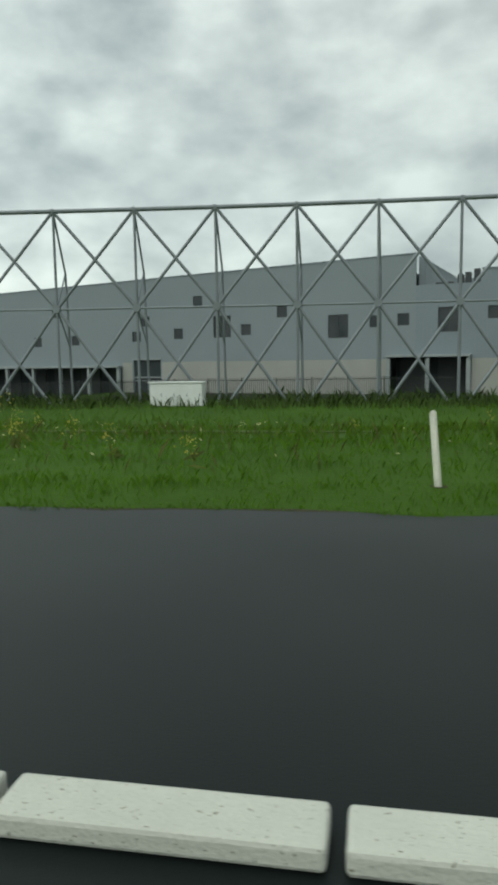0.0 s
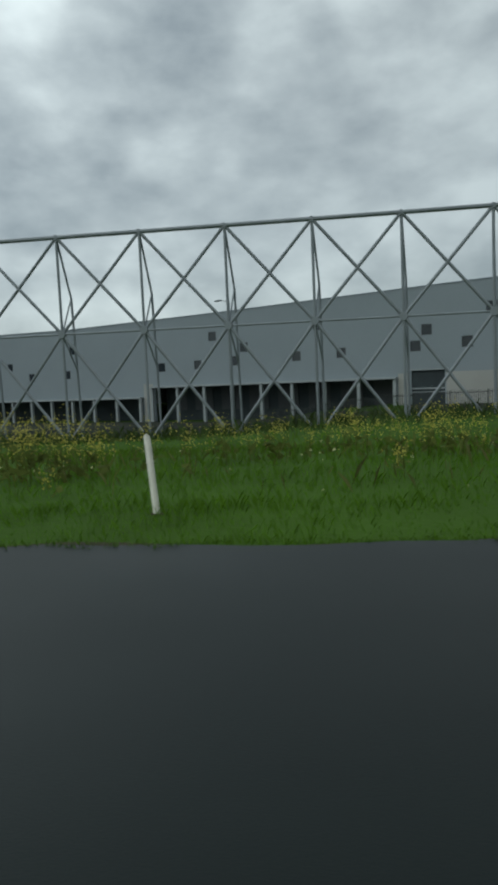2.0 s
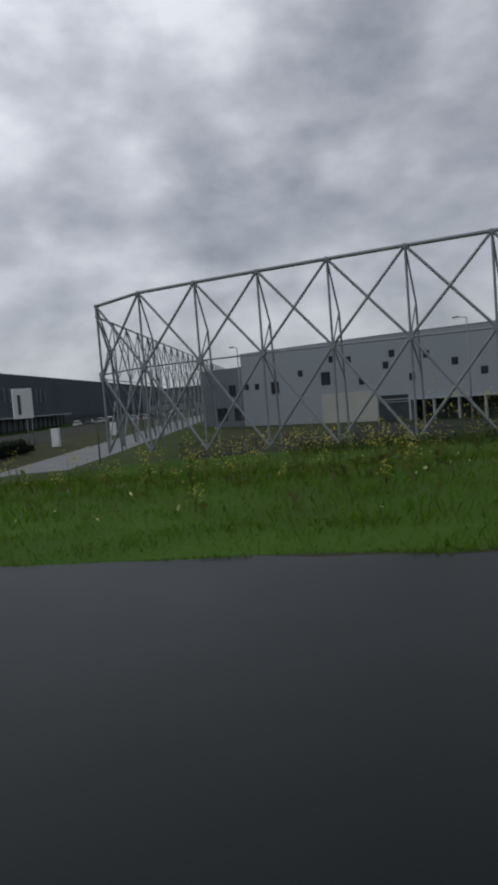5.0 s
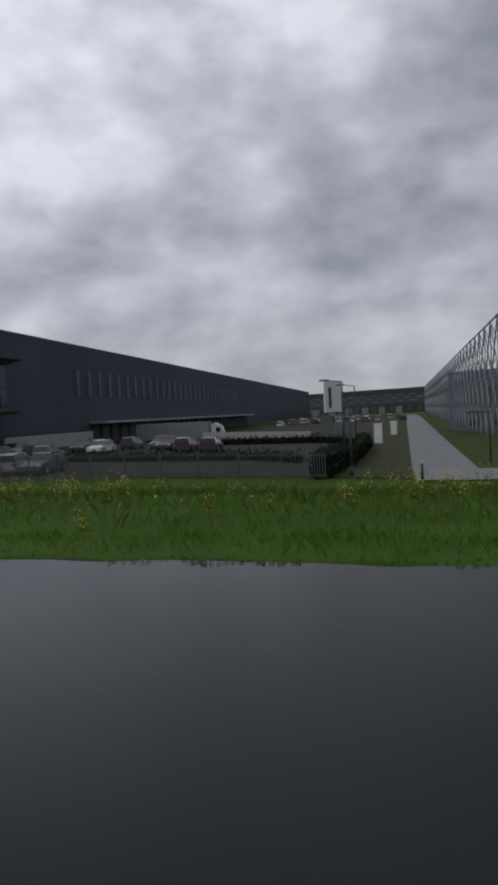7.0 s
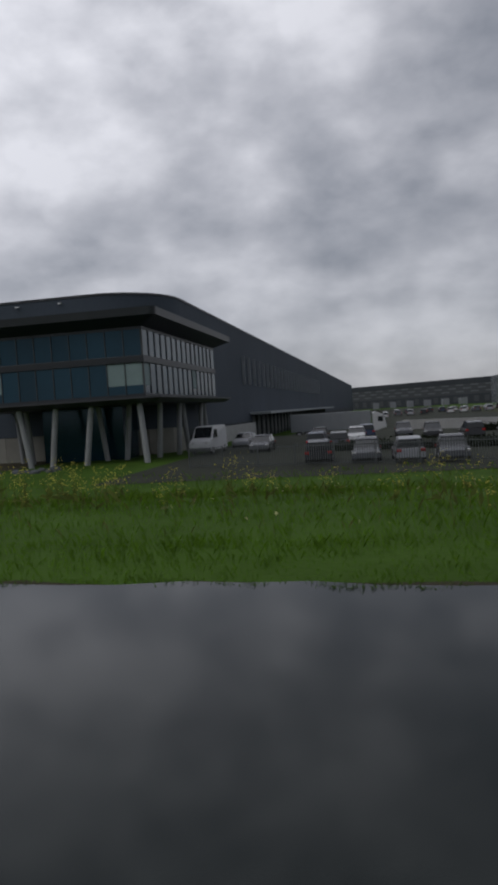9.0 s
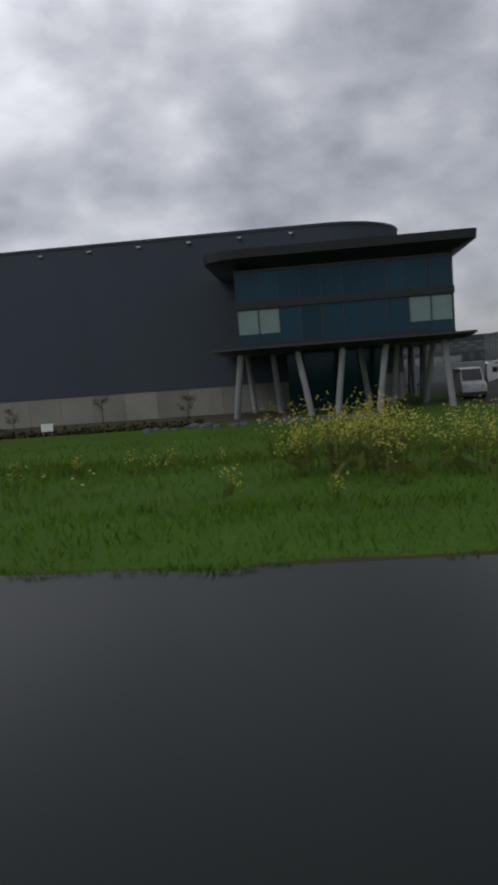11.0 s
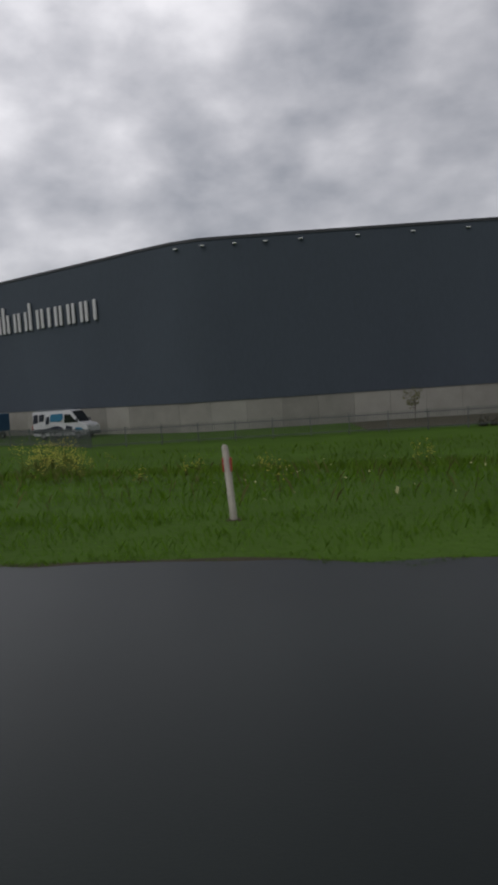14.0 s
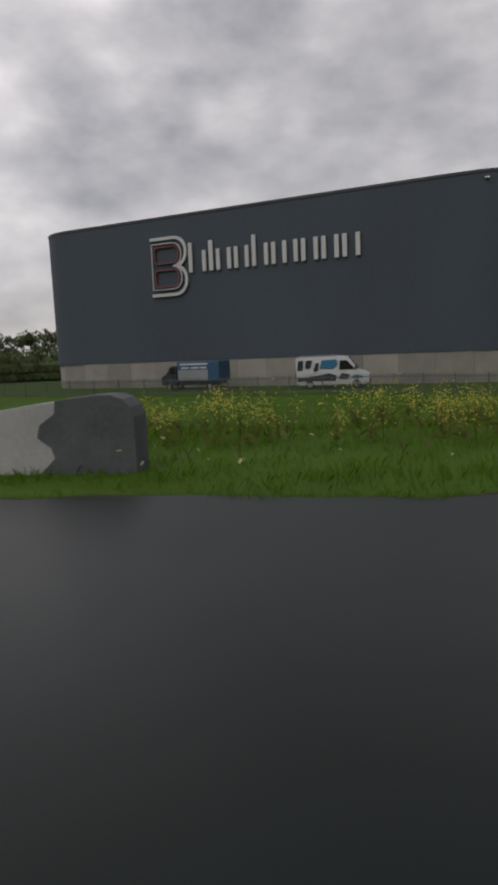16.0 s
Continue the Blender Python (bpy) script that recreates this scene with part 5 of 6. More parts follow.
def green_board():
    x, y = -155.79, -45.92
    b = thing("marker_board", (x, y, ground_z(x, y)), "small green marker board on a thin pole in the grass", "sign", turn=math.atan2(-6.5, -13.3))
    part("pole", tube((0, 0, -0.2), (0, 0, 0.98), 0.022), STEEL, b)
    part("board", box(-0.16, 0.16, 0.022, 0.034, 0.55, 0.98, 0.004), SIGN_GREEN, b)
    for z, w in ((0.88, 0.12), (0.80, 0.10), (0.70, 0.12), (0.62, 0.07)):
        part("mark", box(-w, w * 0.8, 0.034, 0.037, z, z + 0.022), SIGN_WHITE, b)


green_board()


def white_cabinet():
    c = thing("utility_cabinet", (-11.35, 40.2, ground_z(-11.35, 40.2) - 0.15), "long white utility cabinet on the grass before the truss", "cabinet")
    part("body", box(-1.6, 1.6, 0, 0.8, 0.1, 1.5, 0.03), TRIM_WHITE, c)
    part("roof", box(-1.68, 1.68, -0.08, 0.88, 1.5, 1.57, 0.02), TRIM_WHITE, c)
    part("base", box(-1.55, 1.55, 0.04, 0.76, -0.2, 0.1), CONCRETE, c)
    for k in range(4):
        d = part("door", box(-1.56 + 0.78 * k, -0.8 + 0.78 * k, -0.025, 0.0, 0.2, 1.42, 0.008), TRIM_WHITE, c)
        part("handle", box(-0.9 + 0.78 * k, -0.86 + 0.78 * k, -0.05, -0.025, 0.7, 0.9), STEEL, d)


white_cabinet()


def small_signs():
    x, y = -170.55, -12.27
    s = thing("notice_board", (x, y, ground_z(x, y)), "small white notice board low over the grass", "sign", turn=radians(22))
    part("board", box(-0.42, 0.42, -0.02, 0.02, 0.7, 1.2, 0.01), SIGN_WHITE, s)
    for px in (-0.3, 0.3):
        part("post", tube((px, 0.04, -0.2), (px, 0.04, 1.1), 0.03), STEEL, s)
    x, y = -175.6, -15.4
    s2 = thing("marker_block", (x, y, ground_z(x, y)), "small pale marker block in the grass", "marker")
    part("block", box(-0.15, 0.15, -0.12, 0.12, -0.1, 0.5, 0.03), CONCRETE, s2)
    x, y = -129.4, 53.0
    p = thing("pylon_sign", (x, y, ground_z(x, y)), "tall white blank pylon sign on two posts by the lane", "sign", turn=radians(76))
    part("panel", box(-1.35, 1.35, -0.12, 0.12, 3.25, 7.1, 0.04), SIGN_WHITE, p)
    part("mark", box(-0.75, -0.3, -0.13, -0.12, 3.8, 6.3), FAR_PALE, p)
    for px in (0.4, 1.1):
        part("post", tube((px, 0, -0.3), (px, 0, 3.3), 0.07), STEEL, p)


small_signs()


def street_lamp(x, y, high, turn, label="tall grey street lamp with a single arm", metal=STEEL):
    z = ground_z(x, y)
    s = thing("street_lamp", (x, y, z), label, "street lamp", "street lamps in the yards", turn)
    part("pole", tube((0, 0, -0.3), (0, 0, high), 0.085, 0.05, 10), metal, s)
    part("arm", tube((0, 0, high - 0.02), (1.1, 0, high + 0.15), 0.035, 0.03, 8), metal, s)
    part("lamp_head", box(0.95, 1.65, -0.13, 0.13, high + 0.1, high + 0.22, 0.03), metal, s)
    part("base_sleeve", tube((0, 0, -0.2), (0, 0, 0.6), 0.12, 0.11, 10), metal, s)


for x, y, h, turn in ((-39.1, 54.0, 11.2, 2.6), (-73.4, 54.0, 10.8, 2.6), (-97.3, 54.0, 10.6, 2.6)):
    street_lamp(x, y, h, turn)
street_lamp(-103.6, 14.9, 4.1, 2.2, "short dark lamp post beside the lane", FENCE)
for x, y in ((-110.29, 24.84), (-117.28, 38.1)):
    street_lamp(x, y, 6.2, 3.6, "slim dark street lamp behind the hedge of the lane", FENCE)


def lane_lamp(x, y):
    """A low post with one long level arm that reaches over the lane."""
    p = thing("lane_lamp", (x, y, ground_z(x, y)), "slim dark lane lamp with one long level arm", "street lamp", "lamps along the lane", 3.6)
    part("pole", tube((0, 0, -0.3), (0, 0, 4.4), 0.075, 0.06, 10), FENCE, p)
    part("arm", box(-0.07, 1.9, -0.045, 0.045, 4.38, 4.47, 0.01), FENCE, p)
    part("lamp_head", box(1.15, 1.85, -0.1, 0.1, 4.33, 4.378, 0.01), FRAME_DARK, p)


lane_lamp(-93.8, 18.92)
lane_lamp(-105.42, 40.53)


def truss_lamp():
    t = thing("hanging_floodlight", (-58.22, 37.65, 10.3), "small dark floodlight hanging under the top chord", "floodlight")
    part("bracket", box(-0.03, 0.03, -0.03, 0.03, -0.15, 0.1), STEEL, t)
    part("housing", box(-0.2, 0.2, -0.16, 0.16, -0.42, -0.15, 0.03), FRAME_DARK, t)
    part("lens", box(-0.16, 0.16, -0.12, 0.12, -0.435, -0.42), GLASS, t)


truss_lamp()


def bollards():
    me = mesh_of("shaft", add_tube(bmesh.new(), (0, 0, -0.2), (0, 0, 0.85), 0.08, 0.07, 10), FENCE)
    cap = mesh_of("cap", add_tube(bmesh.new(), (0, 0, 0.85), (0, 0, 0.93), 0.085, 0.05, 10), POST_WHITE)
    for x, y in ((-98.3, 12.9), (-93.4, 14.4)):
        b = thing("bollard", (x, y, ground_z(x, y)), "short dark bollard with a pale cap across the lane", "bollard", "bollards at the lane's end")
        shared("shaft", me, b)
        shared("cap", cap, b)


bollards()


def yard_wall():
    a, b = Vector((-151.0, 52.8)), Vector((-128.0, 46.1))
    d = b - a
    w = thing("yard_wall", (a.x, a.y, -2.35), "low pale concrete retaining wall across the yard", "wall", turn=math.atan2(d.y, d.x), kind="structure")
    panel = mesh_of("wall_panel", box(0.01, 2.38, -0.12, 0.12, -0.3, 1.25, 0.015), CONCRETE)
    for k in range(10):
        shared("wall_panel", panel, w, Matrix.Translation((2.4 * k, 0, 0)))
    for k, (x, y, h) in enumerate(((-122.47, 51.48, 2.25), (-131.5, 72, 2.0))):
        c = thing("utility_cabinet", (x, y, ground_z(x, y)), "small white utility cabinet beside the lane", "cabinet", "cabinets beside the lane", radians(28))
        part("body", box(-0.45, 0.45, -0.35, 0.35, 0.08, h, 0.02), TRIM_WHITE, c)
        part("roof", box(-0.5, 0.5, -0.4, 0.4, h, h + 0.06, 0.01), TRIM_WHITE, c)
        part("base", box(-0.42, 0.42, -0.32, 0.32, -0.2, 0.08), CONCRETE, c)
        part("door", box(-0.4, 0.4, -0.37, -0.35, 0.15, h - 0.1, 0.005), TRIM_WHITE, c)


yard_wall()


def barrier():
    """Concrete abutment beside the road ahead, stained dark at its end."""
    b = thing("concrete_barrier", (-211.4, -62.8, 0), "weathered concrete barrier wall with a dark stained end by the road", "barrier", turn=math.atan2(-0.2, -0.98))
    out = [(0.0, -0.5), (0.0, 0.5), (0.04, 0.61), (0.12, 0.69), (0.24, 0.735), (0.4, 0.74), (1.2, 0.66), (2.4, 0.50), (5.0, 0.32), (40.0, 0.3), (40.0, -0.5)]
    bm = add_prism(bmesh.new(), out, -0.42, 0.0)
    bmesh.ops.bevel(bm, geom=[e for e in bm.edges if e.calc_length() > 0.2], offset=0.03, segments=2, affect="EDGES")
    part("wall", bm, CONCRETE, b)
    part("stained_end", add_prism(bmesh.new(), [(-0.015, -0.5), (-0.015, 0.5), (0.03, 0.615), (0.11, 0.70), (0.24, 0.747), (0.4, 0.752), (0.88, 0.705), (0.9, 0.56), (1.08, 0.44), (1.12, 0.3), (0.96, 0.18), (0.93, 0.06), (1.1, -0.1), (1.12, -0.5)], -0.435, 0.012), CONCRETE_DARK, b, "dark damp stained end")


barrier()


def litter():
    x, y = -39.8, 1.5
    ball = thing("orange_ball", (x, y, ground_z(x, y) + 0.10), "small orange plastic ball lying in the grass", "ball")
    bm = bmesh.new()
    bmesh.ops.create_icosphere(bm, subdivisions=3, radius=0.11)
    for v in bm.verts:
        v.co *= 1 + 0.04 * noise.noise(v.co * 14)
    part("shell", bm, ORANGE, ball)
    spots = [(83.33, 6.74), (81.15, 10.28), (171.79, 6.53)]
    for k, (s, d) in enumerate(spots):
        q = at_road(s, d)
        px, py = float(q[0]), float(q[1])
        t = thing("litter", (px, py, ground_z(px, py) + 0.05), "crumpled pale scrap of litter in the grass", "litter", "litter on the verge", k * 1.3)
        bm = box(-0.07, 0.07, -0.04, 0.04, -0.03, 0.0)
        bmesh.ops.subdivide_edges(bm, edges=list(bm.edges), cuts=2)
        for v in bm.verts:
            v.co += Vector((noise.noise(v.co * 20 + Vector((k, 0, 0))), noise.noise(v.co * 23), noise.noise(v.co * 17))) * 0.03
        part("scrap", bm, SIGN_WHITE, t)
    for k in range(26):
        a, n = -6 + 0.62 * k + random.uniform(-0.4, 0.4), -14.5 + random.uniform(-1.2, 1.2)
        px, py = plan(a, n)
        st = thing("boulder", (px, py, ground_z(px, py)), "dark rough boulder in a low heap", "boulder", "heap of boulders before the office")
        bm = bmesh.new()
        bmesh.ops.create_icosphere(bm, subdivisions=2, radius=random.uniform(0.25, 0.5))
        off = Vector((k * 3.1, 0, 0))
        for v in bm.verts:
            v.co *= 1 + 0.35 * noise.noise(v.co * 2.2 + off)
            v.co.z *= 0.7
        part("stone", bm, CONCRETE_DARK, st)


litter()


# ---------------------------------------------------------------- trees and hedges
def leaf_cloud(centres, radii, count, size, seed):
    """Small leaf triangles filling ragged clumps."""
    g = np.random.default_rng(seed)
    c = np.asarray(centres, float)
    pick = g.integers(0, len(c), count)
    d = g.normal(size=(count, 3))
    d /= np.linalg.norm(d, axis=1)[:, None]
    p = c[pick] + d * (np.asarray(radii)[pick] * g.uniform(0.25, 1.0, count) ** 0.6)[:, None]
    a, b = g.normal(size=(count, 3)), g.normal(size=(count, 3))
    a *= (size * g.uniform(0.5, 1.3, count) / np.linalg.norm(a, axis=1))[:, None]
    b *= (size * 0.6 * g.uniform(0.5, 1.3, count) / np.linalg.norm(b, axis=1))[:, None]
    v = np.stack([p - a, p + b, p + a, p - b], 1).reshape(-1, 3)
    return v, np.arange(count * 4).reshape(-1, 4)


def tree(x, y, high, spread, mat, leaves, size, label, group, seed, bare=0.3):
    g = random.Random(seed)
    t = thing("tree", (x, y, ground_z(x, y)), label, "tree", group)
    bm = bmesh.new()
    r = 0.022 * high
    add_tube(bm, (0, 0, -0.2), (0.02 * high, 0, high * 0.5), r, r * 0.6, 8)
    add_tube(bm, (0.02 * high, 0, high * 0.5), (0, 0.03 * high, high * 0.92), r * 0.6, r * 0.15, 8)
    centres, radii = [], []
    for k in range(11):
        th, z = g.uniform(0, 6.28), high * g.uniform(bare, 0.8)
        reach = spread * g.uniform(0.45, 1.0) * (1.15 - 0.6 * abs(z / high - 0.5))
        tip = (reach * math.cos(th), reach * math.sin(th), min(high * 0.97, z + reach * 0.7))
        add_tube(bm, (0.015 * high, 0, z), tip, r * 0.35, r * 0.08, 5)
        for f in (0.6, 1.0):
            centres.append((tip[0] * f, tip[1] * f, z + (tip[2] - z) * f))
            radii.append(spread * g.uniform(0.22, 0.42))
    centres.append((0, 0, high * 0.93))
    radii.append(spread * 0.35)
    part("trunk", bm, BARK, t)
    ob = new("crown", raw_mesh("crown", *leaf_cloud(centres, radii, leaves, size, seed), mat))
    ob.parent = t


for k in range(4):
    a = -5.5 - 7.6 * k
    qx, qy = plan(a, -3.2 + 0.6 * math.sin(k * 2.0)) if a > -30 else (-197.0 - 4.2 * (k - 6), -11.0 - 1.5 * (k - 6))
    tree(qx, qy, 2.0 + 0.7 * math.sin(k * 1.7) ** 2, 0.75, LEAF_YOUNG, 420, 0.07, "young tree with sparse bronze leaves before the concrete plinth", "young trees along the plinth", 40 + k, 0.25)
for k in range(16):
    x, y = -271 - 3.3 * k + random.uniform(-2, 2), 48 - 3.0 * k + random.uniform(-5, 5)
    tree(x, y, random.uniform(6.5, 8.6), random.uniform(3.0, 4.2), LEAF, 1500, 0.34, "broad leafy tree in a far field belt", "trees of the far field belt", 70 + k, 0.08)
for k in range(14):
    x, y = -258 - 2.9 * k + random.uniform(-1, 1), 27 - 2.9 * k + random.uniform(-3, 3)
    tree(x, y, random.uniform(3.4, 4.8), random.uniform(2.2, 3.0), LEAF_PALE, 1200, 0.22, "low bushy tree in the field hedge", "bushes of the field hedge", 100 + k, 0.06)


def hedge(points, high, wide, label, seed, mat=None):
    p = [np.array(q, float) for q in points]
    centres, radii = [], []
    for a, b in zip(p[:-1], p[1:]):
        n = int(np.hypot(*(b - a)) / 0.8)
        for k in range(n):
            q = a + (b - a) * k / n
            z = ground_z(*q)
            for f in (0.3, 0.75):
                centres.append((q[0], q[1], z + high * f))
                radii.append(0.55 * wide + 0.12 * math.sin(k * 1.9 + f * 7))
    ob = new("hedge", raw_mesh("hedge", *leaf_cloud(centres, radii, 60 * len(centres), 0.13, seed), mat or HEDGE_LEAF))
    tagged(ob, label, "hedge", kind="stuff")
    bm = bmesh.new()
    for (x, y, z), r in zip(centres, radii):
        m = Matrix.Translation((x, y, z)) @ Matrix.Diagonal((0.85 * r, 0.85 * r, min(0.85 * r, high * 0.4), 1))
        bmesh.ops.create_icosphere(bm, subdivisions=1, radius=1.0, matrix=m)
    part("core", bm, mat or HEDGE_CORE, ob)


hedge([(-104.0, 12.4), (-119.6, 44.0)], 1.35, 1.5, "dark clipped hedge along the concrete lane", 5)
hedge([(-140.5, 17.0), (-112.0, 22.5)], 0.6, 1.1, "low dark hedge between the parking rows", 6)
hedge([(-138.0, 42.0), (-120.0, 46.0)], 0.7, 1.1, "low dark hedge at the back of the car park", 8)
hedge([(-260.0, 21.0), (-292.0, -8.0)], 2.4, 2.6, "dense pale green field hedge", 10, LEAF_PALE)
hedge([plan(-3, -12.6), (-186.0, -14.8)], 0.28, 0.8, "low brown scrub on a soil bank before the concrete plinth", 9, SCRUB)


# ---------------------------------------------------------------- grass and flowers
def verge_z(s, d):
    return -0.07 - 0.05 * smooth(5, 8, d) - fall(s, d) + 0.05 * np.sin(s * 0.31 + d * 0.2) * smooth(7, 12, d) * (1 - smooth(25, 40, d))


def blades(name, n, s0, s1, d0, d1, high, wide, seed, clump=0.0):
    """Bent blades as pairs of triangles over a stretch of the verge."""
    g = np.random.default_rng(seed)
    s = g.uniform(s0, s1, n)
    d = d0 + (d1 - d0) * g.uniform(0, 1, n)
    e = edge(s)
    wob = 0.10 * np.sin(s * 1.7) + 0.07 * np.sin(s * 4.3 + 1) + 0.05 * np.sin(s * 9.1)
    if name == "edge_tufts":
        d = e + wob + 0.34 * g.uniform(0, 1, n) ** 1.5
    keep = d > e + wob - 0.1
    s, d, e = s[keep], d[keep], e[keep]
    n = len(s)
    xy = at_road(s, d)
    z = np.where(d < e + 0.2, -0.045, verge_z(s, d)) - 0.01
    if name == "edge_tufts":
        z = np.where(d < e + 0.05, -0.015, z)
    patch = 0.72 + 0.28 * np.sin(s * 0.9 + 2 * np.sin(d * 1.1)) * np.sin(d * 1.6 + 1.3 * np.sin(s * 0.4)) + 0.2 * np.sin(s * 3.7 + d * 2.9)
    h = high * g.uniform(0.45, 1.15, n) * np.clip(patch, 0.3, 1.2) * (0.6 + 0.4 * smooth(0.0, 0.9, d - e))
    w = wide * g.uniform(0.6, 1.3, n)
    th = g.uniform(0, 2 * math.pi, n)
    lean = h * g.uniform(0.1, 0.7, n)
    lx, ly = np.cos(th), np.sin(th)
    ph = g.uniform(0, 2 * math.pi, n)
    # the upper side of a blade looks towards the open road
    rx, ry = np.interp(s + ORIGIN, STATION, RIGHT[:, 0]), np.interp(s + ORIGIN, STATION, RIGHT[:, 1])
    ph = np.where(np.sin(ph) * rx - np.cos(ph) * ry > 0, ph + math.pi, ph)
    wx, wy = np.cos(ph) * w / 2, np.sin(ph) * w / 2
    base = np.c_[xy, z]
    v = np.empty((n, 4, 3))
    v[:, 0] = base + np.c_[-wx, -wy, np.zeros(n)]
    v[:, 1] = base + np.c_[wx, wy, np.zeros(n)]
    v[:, 2] = base + np.c_[lx * lean * 0.35 + wx * 0.7, ly * lean * 0.35 + wy * 0.7, h * 0.6]
    v[:, 3] = base + np.c_[lx * lean, ly * lean, h]
    f = (np.arange(n)[:, None, None] * 4 + np.array([[0, 1, 2], [0, 2, 3]])).reshape(-1, 3)
    return v.reshape(-1, 3), f


def stuff(name, v, f, mat, label, category, soft=False):
    ob = tagged(new(name, raw_mesh(name, v, f, mat)), label, category, kind="stuff")
    if soft:
        # blades shade like the sward they stand in
        g = np.random.default_rng(len(v))
        n = np.repeat(g.normal(0, 0.12, (len(v) // 4 + 1, 3)), 4, 0)[:len(v)]
        n[:, 2] = 1.0
        n /= np.linalg.norm(n, axis=1)[:, None]
        ob.data.polygons.foreach_set("use_smooth", np.ones(len(f), dtype=bool))
        ob.data.normals_split_custom_set_from_vertices(n.tolist())
    return ob


S0, S1 = -16, 262
for name, n, d0, d1, h, w, seed, mat, label in (
        ("edge_grass", 200000, 4.05, 7.2, 0.12, 0.010, 21, BLADES, "short fresh green grass along the asphalt"),
        ("edge_tufts", 75000, 4.05, 6.0, 0.075, 0.010, 26, TUFT, "dark overhanging tufts along the asphalt"),
        ("verge_grass", 170000, 6.6, 12.0, 0.15, 0.014, 22, BLADES, "uneven green grass of the verge"),
        ("meadow_grass", 80000, 11.5, 22.0, 0.28, 0.026, 23, MEADOW, "green meadow grass on the slope"),
        ("meadow_grass", 26000, 21.0, 40.0, 0.32, 0.06, 24, MEADOW, "green meadow grass at the foot of the slope"),
        ("dry_stalks", 9000, 7.5, 20.0, 0.34, 0.007, 25, SEED, "thin dry seed stalks standing in the grass")):
    stuff(name, *blades(name, n, S0, S1, d0, d1, h, w, seed), mat, label, "grass", True)

stuff("tall_weeds", *blades("tall_weeds", 9000, S0, 64, 37.5, 47.5, 0.85, 0.055, 27), WEED, "tall dark weeds along the foot of the steel frame", "weeds", True)

# stretches of rapeseed: station, distance, half length, half depth, plants, height
FLOWERS = [(7.9, 12.3, 0.8, 0.6, 52, 1.0), (5.1, 10.3, 0.8, 0.5, 4, 0.5), (11.0, 9.2, 0.8, 0.5, 22, 0.75), (11.8, 16.0, 1.2, 1.0, 14, 0.7), (18.0, 9.0, 3.0, 0.7, 20, 0.38), (15.5, 9.6, 2.2, 0.7, 20, 0.38),
           (27.4, 10.0, 1.7, 1.0, 95, 0.85), (30.5, 13.5, 3.0, 1.5, 14, 0.7), (33.2, 9.8, 2.5, 1.0, 28, 0.5), (32.0, 12.5, 2.0, 1.0, 12, 0.7), (21.0, 13.0, 2.0, 1.0, 50, 0.8), (24.0, 13.5, 2.0, 1.0, 40, 0.75), (37.0, 10.2, 2.6, 1.1, 140, 1.05), (42.5, 12.5, 3.5, 2.0, 170, 1.3),
           (48.0, 11.5, 3.0, 1.8, 150, 1.3), (54.0, 13.0, 4.0, 2.2, 130, 1.2), (61.0, 12.0, 4.5, 2.0, 66, 0.8), (69.0, 12.0, 4.0, 2.0, 46, 0.7), (76.0, 10.5, 3.0, 1.2, 34, 0.6),
           (79.2, 9.3, 1.8, 0.8, 40, 0.6), (83.5, 12.5, 2.5, 1.0, 26, 0.45), (85.0, 10.8, 1.6, 0.7, 18, 0.45), (92.8, 12.3, 1.8, 0.9, 18, 0.5), (99.0, 11.0, 4.0, 1.5, 12, 0.4),
           (110.0, 12.0, 6.0, 2.0, 40, 0.6), (121.0, 11.0, 5.0, 1.5, 60, 0.7), (129.0, 10.0, 3.0, 1.2, 60, 0.75), (135.2, 9.0, 1.5, 0.9, 80, 0.75), (133.0, 9.0, 1.1, 0.7, 85, 1.0), (140.0, 8.9, 1.7, 0.8, 72, 0.75),
           (142.0, 9.8, 0.9, 0.8, 75, 0.85), (141.0, 15.5, 2.0, 1.2, 30, 0.8), (148.4, 9.8, 1.2, 0.6, 20, 0.45), (157.0, 8.4, 0.9, 0.6, 70, 0.62), (155.2, 8.0, 0.6, 0.5, 34, 0.7),
           (160.3, 7.7, 0.6, 0.4, 18, 0.4), (184.8, 10.2, 0.6, 0.4, 18, 0.45), (196.9, 16.5, 1.0, 0.8, 24, 0.85), (194.8, 13.2, 0.8, 0.6, 14, 0.6),
           (200.0, 22.0, 1.4, 1.2, 20, 0.8), (203.5, 10.8, 1.6, 0.8, 60, 0.75), (206.0, 13.4, 0.9, 0.7, 26, 0.8), (210.2, 17.0, 1.0, 0.8, 30, 0.85), (218.5, 15.0, 1.8, 1.2, 55, 0.75),
           (216.2, 10.3, 0.8, 0.5, 10, 0.5), (222.0, 10.0, 2.0, 0.8, 46, 0.7), (218.9, 10.1, 0.8, 0.5, 16, 0.5), (228.0, 20.0, 2.0, 1.6, 44, 0.9), (208.0, 30.0, 3.0, 2.0, 10, 0.7), (214.0, 33.0, 3.0, 2.0, 22, 0.9)]


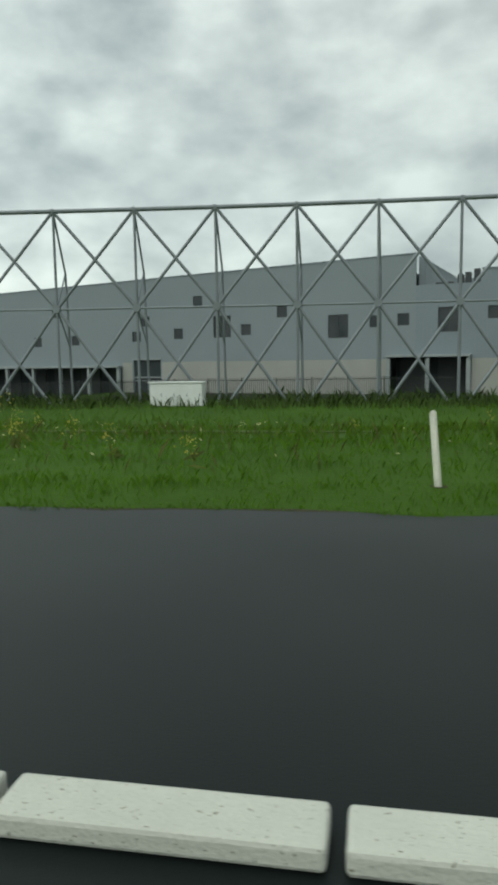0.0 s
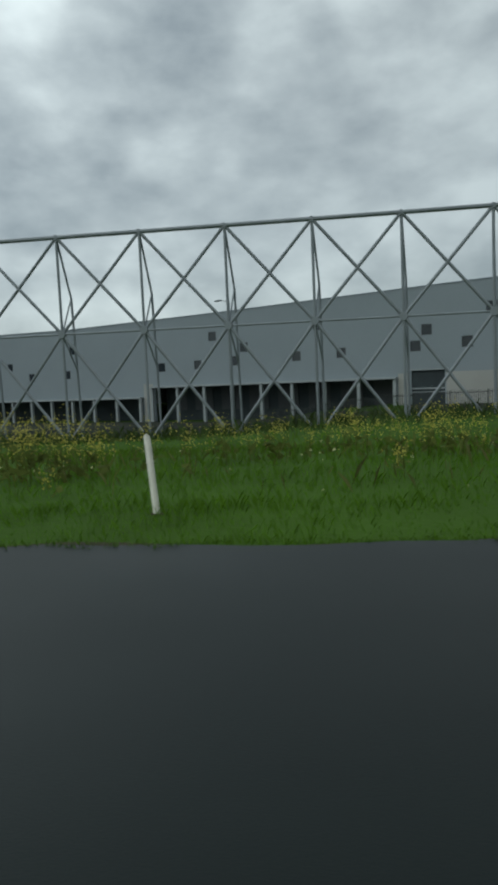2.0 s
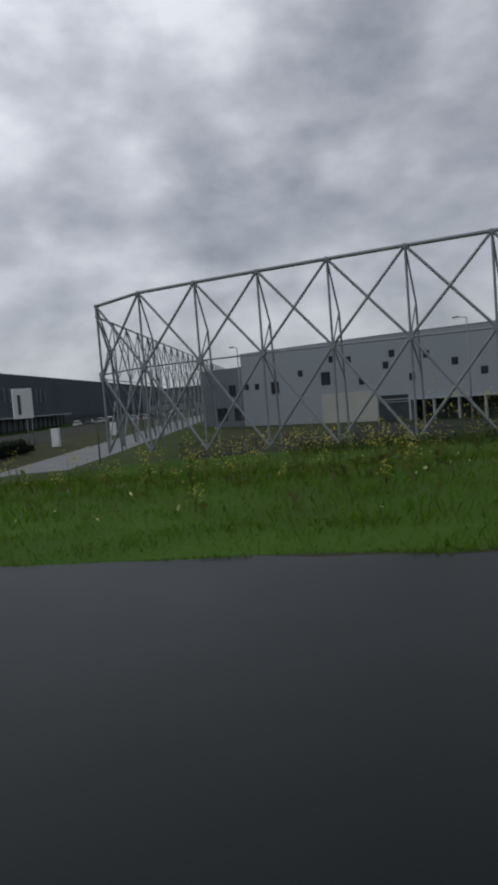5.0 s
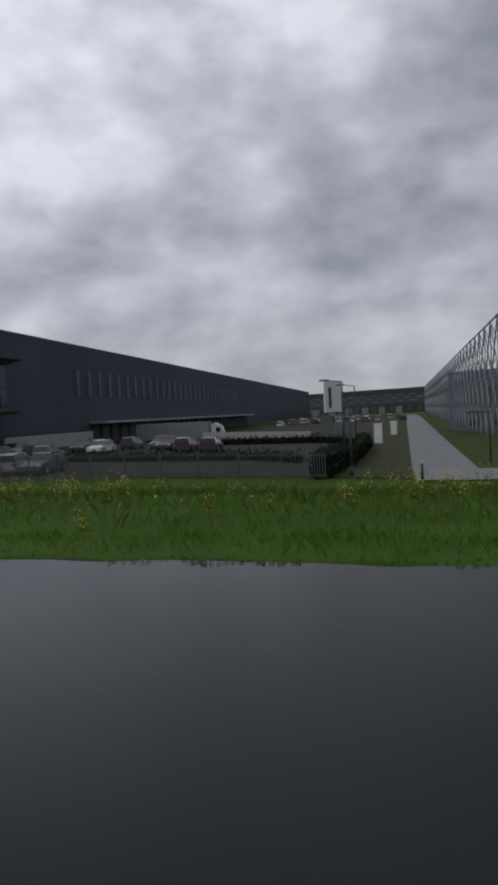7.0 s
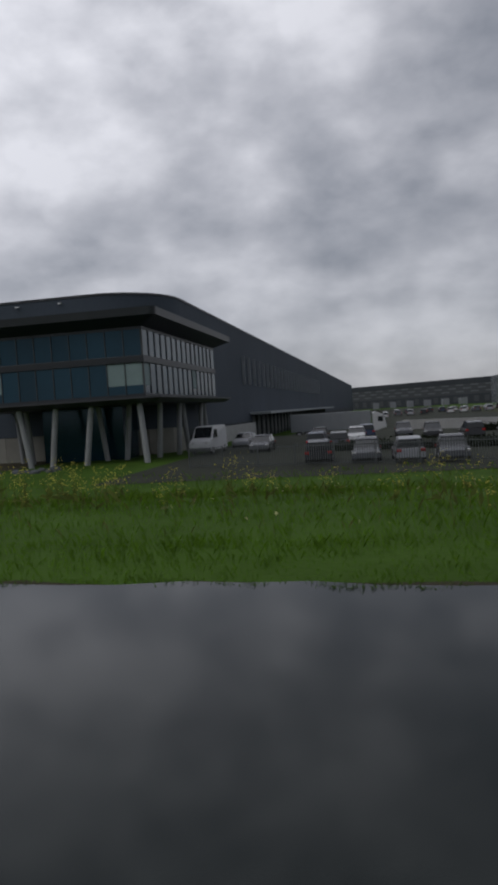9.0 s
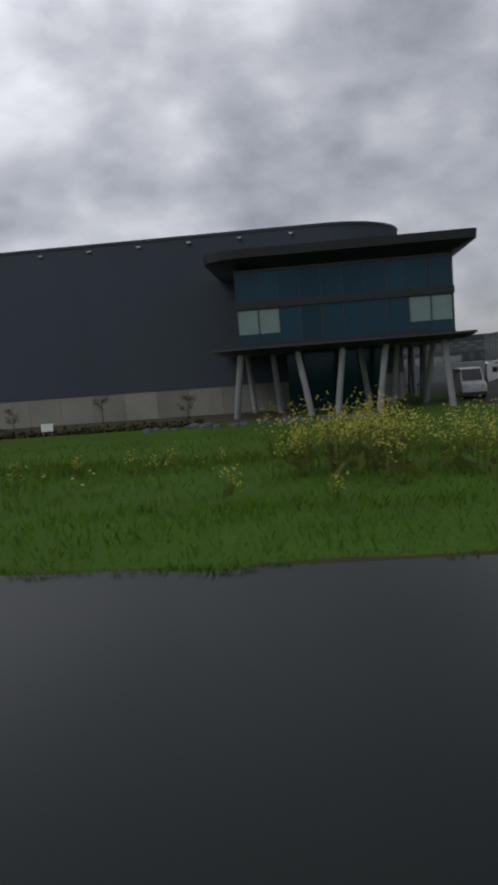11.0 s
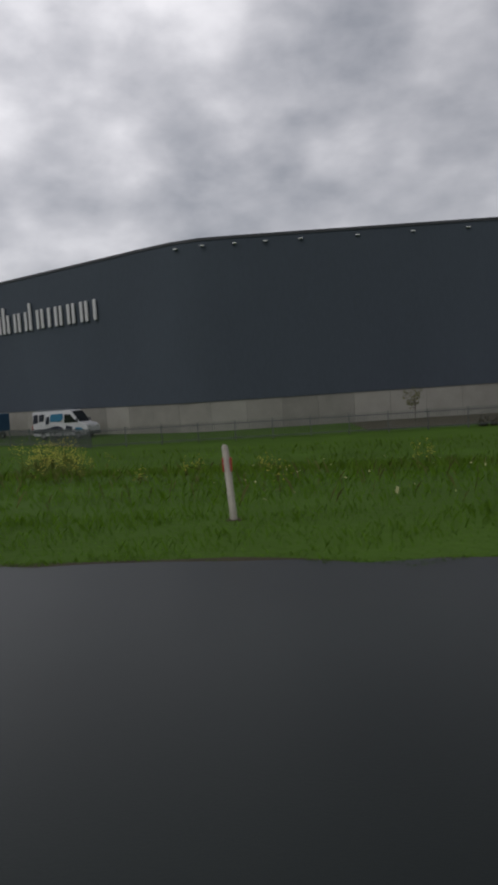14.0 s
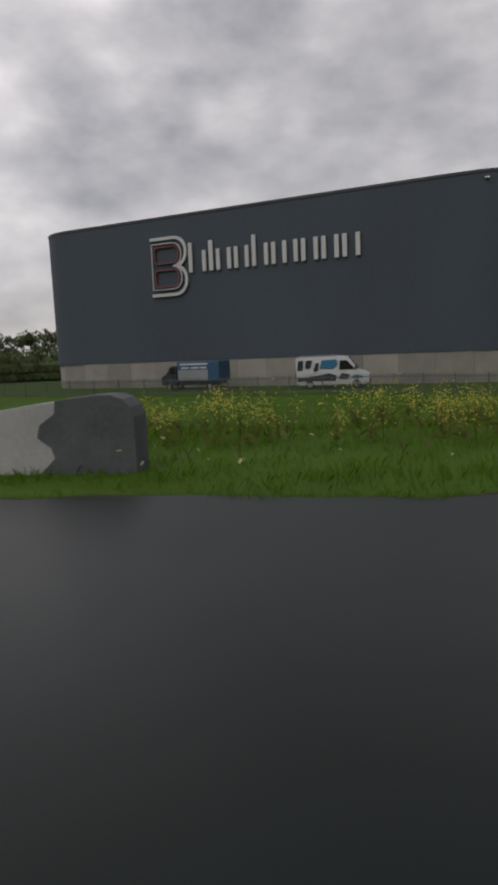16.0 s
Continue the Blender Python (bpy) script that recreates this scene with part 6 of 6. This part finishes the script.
def flower_field():
    g = np.random.default_rng(31)
    rows = [(g.normal(s, ls * 0.55), g.normal(d, ld * 0.55), h * g.uniform(0.6, 1.15)) for s, d, ls, ld, n, h in FLOWERS for _ in range(int(n * 0.85))]
    rows += [(g.uniform(S0, S1), g.uniform(6.8, 18), g.uniform(0.2, 0.42)) for _ in range(260)]
    s, d, h = np.array(rows).T
    xy, z = at_road(s, d), verge_z(s, d)
    n = len(s)
    # stems
    sv, sf, pv = [], [], []
    for branch in range(4):
        th = g.uniform(0, 2 * math.pi, n)
        reach = h * g.uniform(0.08, 0.36, n) * (branch > 0)
        top = h * (1.0 if branch == 0 else g.uniform(0.7, 1.0, n))
        root = np.c_[xy, z - 0.02 + (0 if branch == 0 else h * 0.35)]
        tip = np.c_[xy[:, 0] + reach * np.cos(th), xy[:, 1] + reach * np.sin(th), z + top]
        side = np.c_[np.sin(th), -np.cos(th), np.zeros(n)] * 0.009
        base = len(sv) and sum(len(a) for a in sv)
        sv.append(np.stack([root - side, root + side, tip], 1).reshape(-1, 3))
        # petals in a loose head round the tip
        m = 9
        off = g.normal(0, 1, (n, m, 3)) * np.array([0.05, 0.05, 0.075])
        pv.append((tip[:, None] + off).reshape(-1, 3))
    v = np.concatenate(sv)
    stuff("flower_stems", v, np.arange(len(v)).reshape(-1, 3), STEM, "thin green rapeseed stems on the verge", "wildflowers")
    # leaves along the stems
    m = 3
    p = np.repeat(np.c_[xy, z], m, 0)
    p[:, 2] += np.repeat(h, m) * g.uniform(0.05, 0.6, n * m)
    a, b = g.normal(0, 1, (n * m, 3)) * 0.07, g.normal(0, 1, (n * m, 3)) * 0.03
    p[:, :2] += g.normal(0, 0.06, (n * m, 2))
    v = np.stack([p - a, p + b, p + a, p - b], 1).reshape(-1, 3)
    stuff("flower_leaves", v, np.arange(len(v)).reshape(-1, 4), STEM, "narrow green rapeseed leaves on the verge", "wildflowers")
    p = np.concatenate(pv)
    k = len(p)
    a, b = g.normal(0, 1, (k, 3)), g.normal(0, 1, (k, 3))
    a *= (0.0145 * g.uniform(0.6, 1.4, k) / np.linalg.norm(a, axis=1))[:, None]
    b *= (0.0145 * g.uniform(0.6, 1.4, k) / np.linalg.norm(b, axis=1))[:, None]
    v = np.stack([p - a, p + b, p + a, p - b], 1).reshape(-1, 3)
    stuff("flower_petals", v, np.arange(len(v)).reshape(-1, 4), PETAL, "bright yellow rapeseed flowers in loose heads", "wildflowers")
    # pale small blossoms low in the grass
    k = 2600
    s, d = g.uniform(S0, S1, k), 6.6 + 14 * g.uniform(0, 1, k) ** 1.4
    keep = np.sin(s * 0.35) + 0.7 * np.sin(s * 0.9 + d) > -0.2
    s, d = s[keep], d[keep]
    k = len(s)
    p = np.c_[at_road(s, d), verge_z(s, d) + g.uniform(0.12, 0.3, k)]
    a, b = g.normal(0, 1, (k, 3)) * 0.014, g.normal(0, 1, (k, 3)) * 0.014
    v = np.stack([p - a, p + b, p + a, p - b], 1).reshape(-1, 3)
    stuff("pale_blossoms", v, np.arange(len(v)).reshape(-1, 4), PALE_PETAL, "scattered pale yellow blossoms in the grass", "wildflowers")


flower_field()
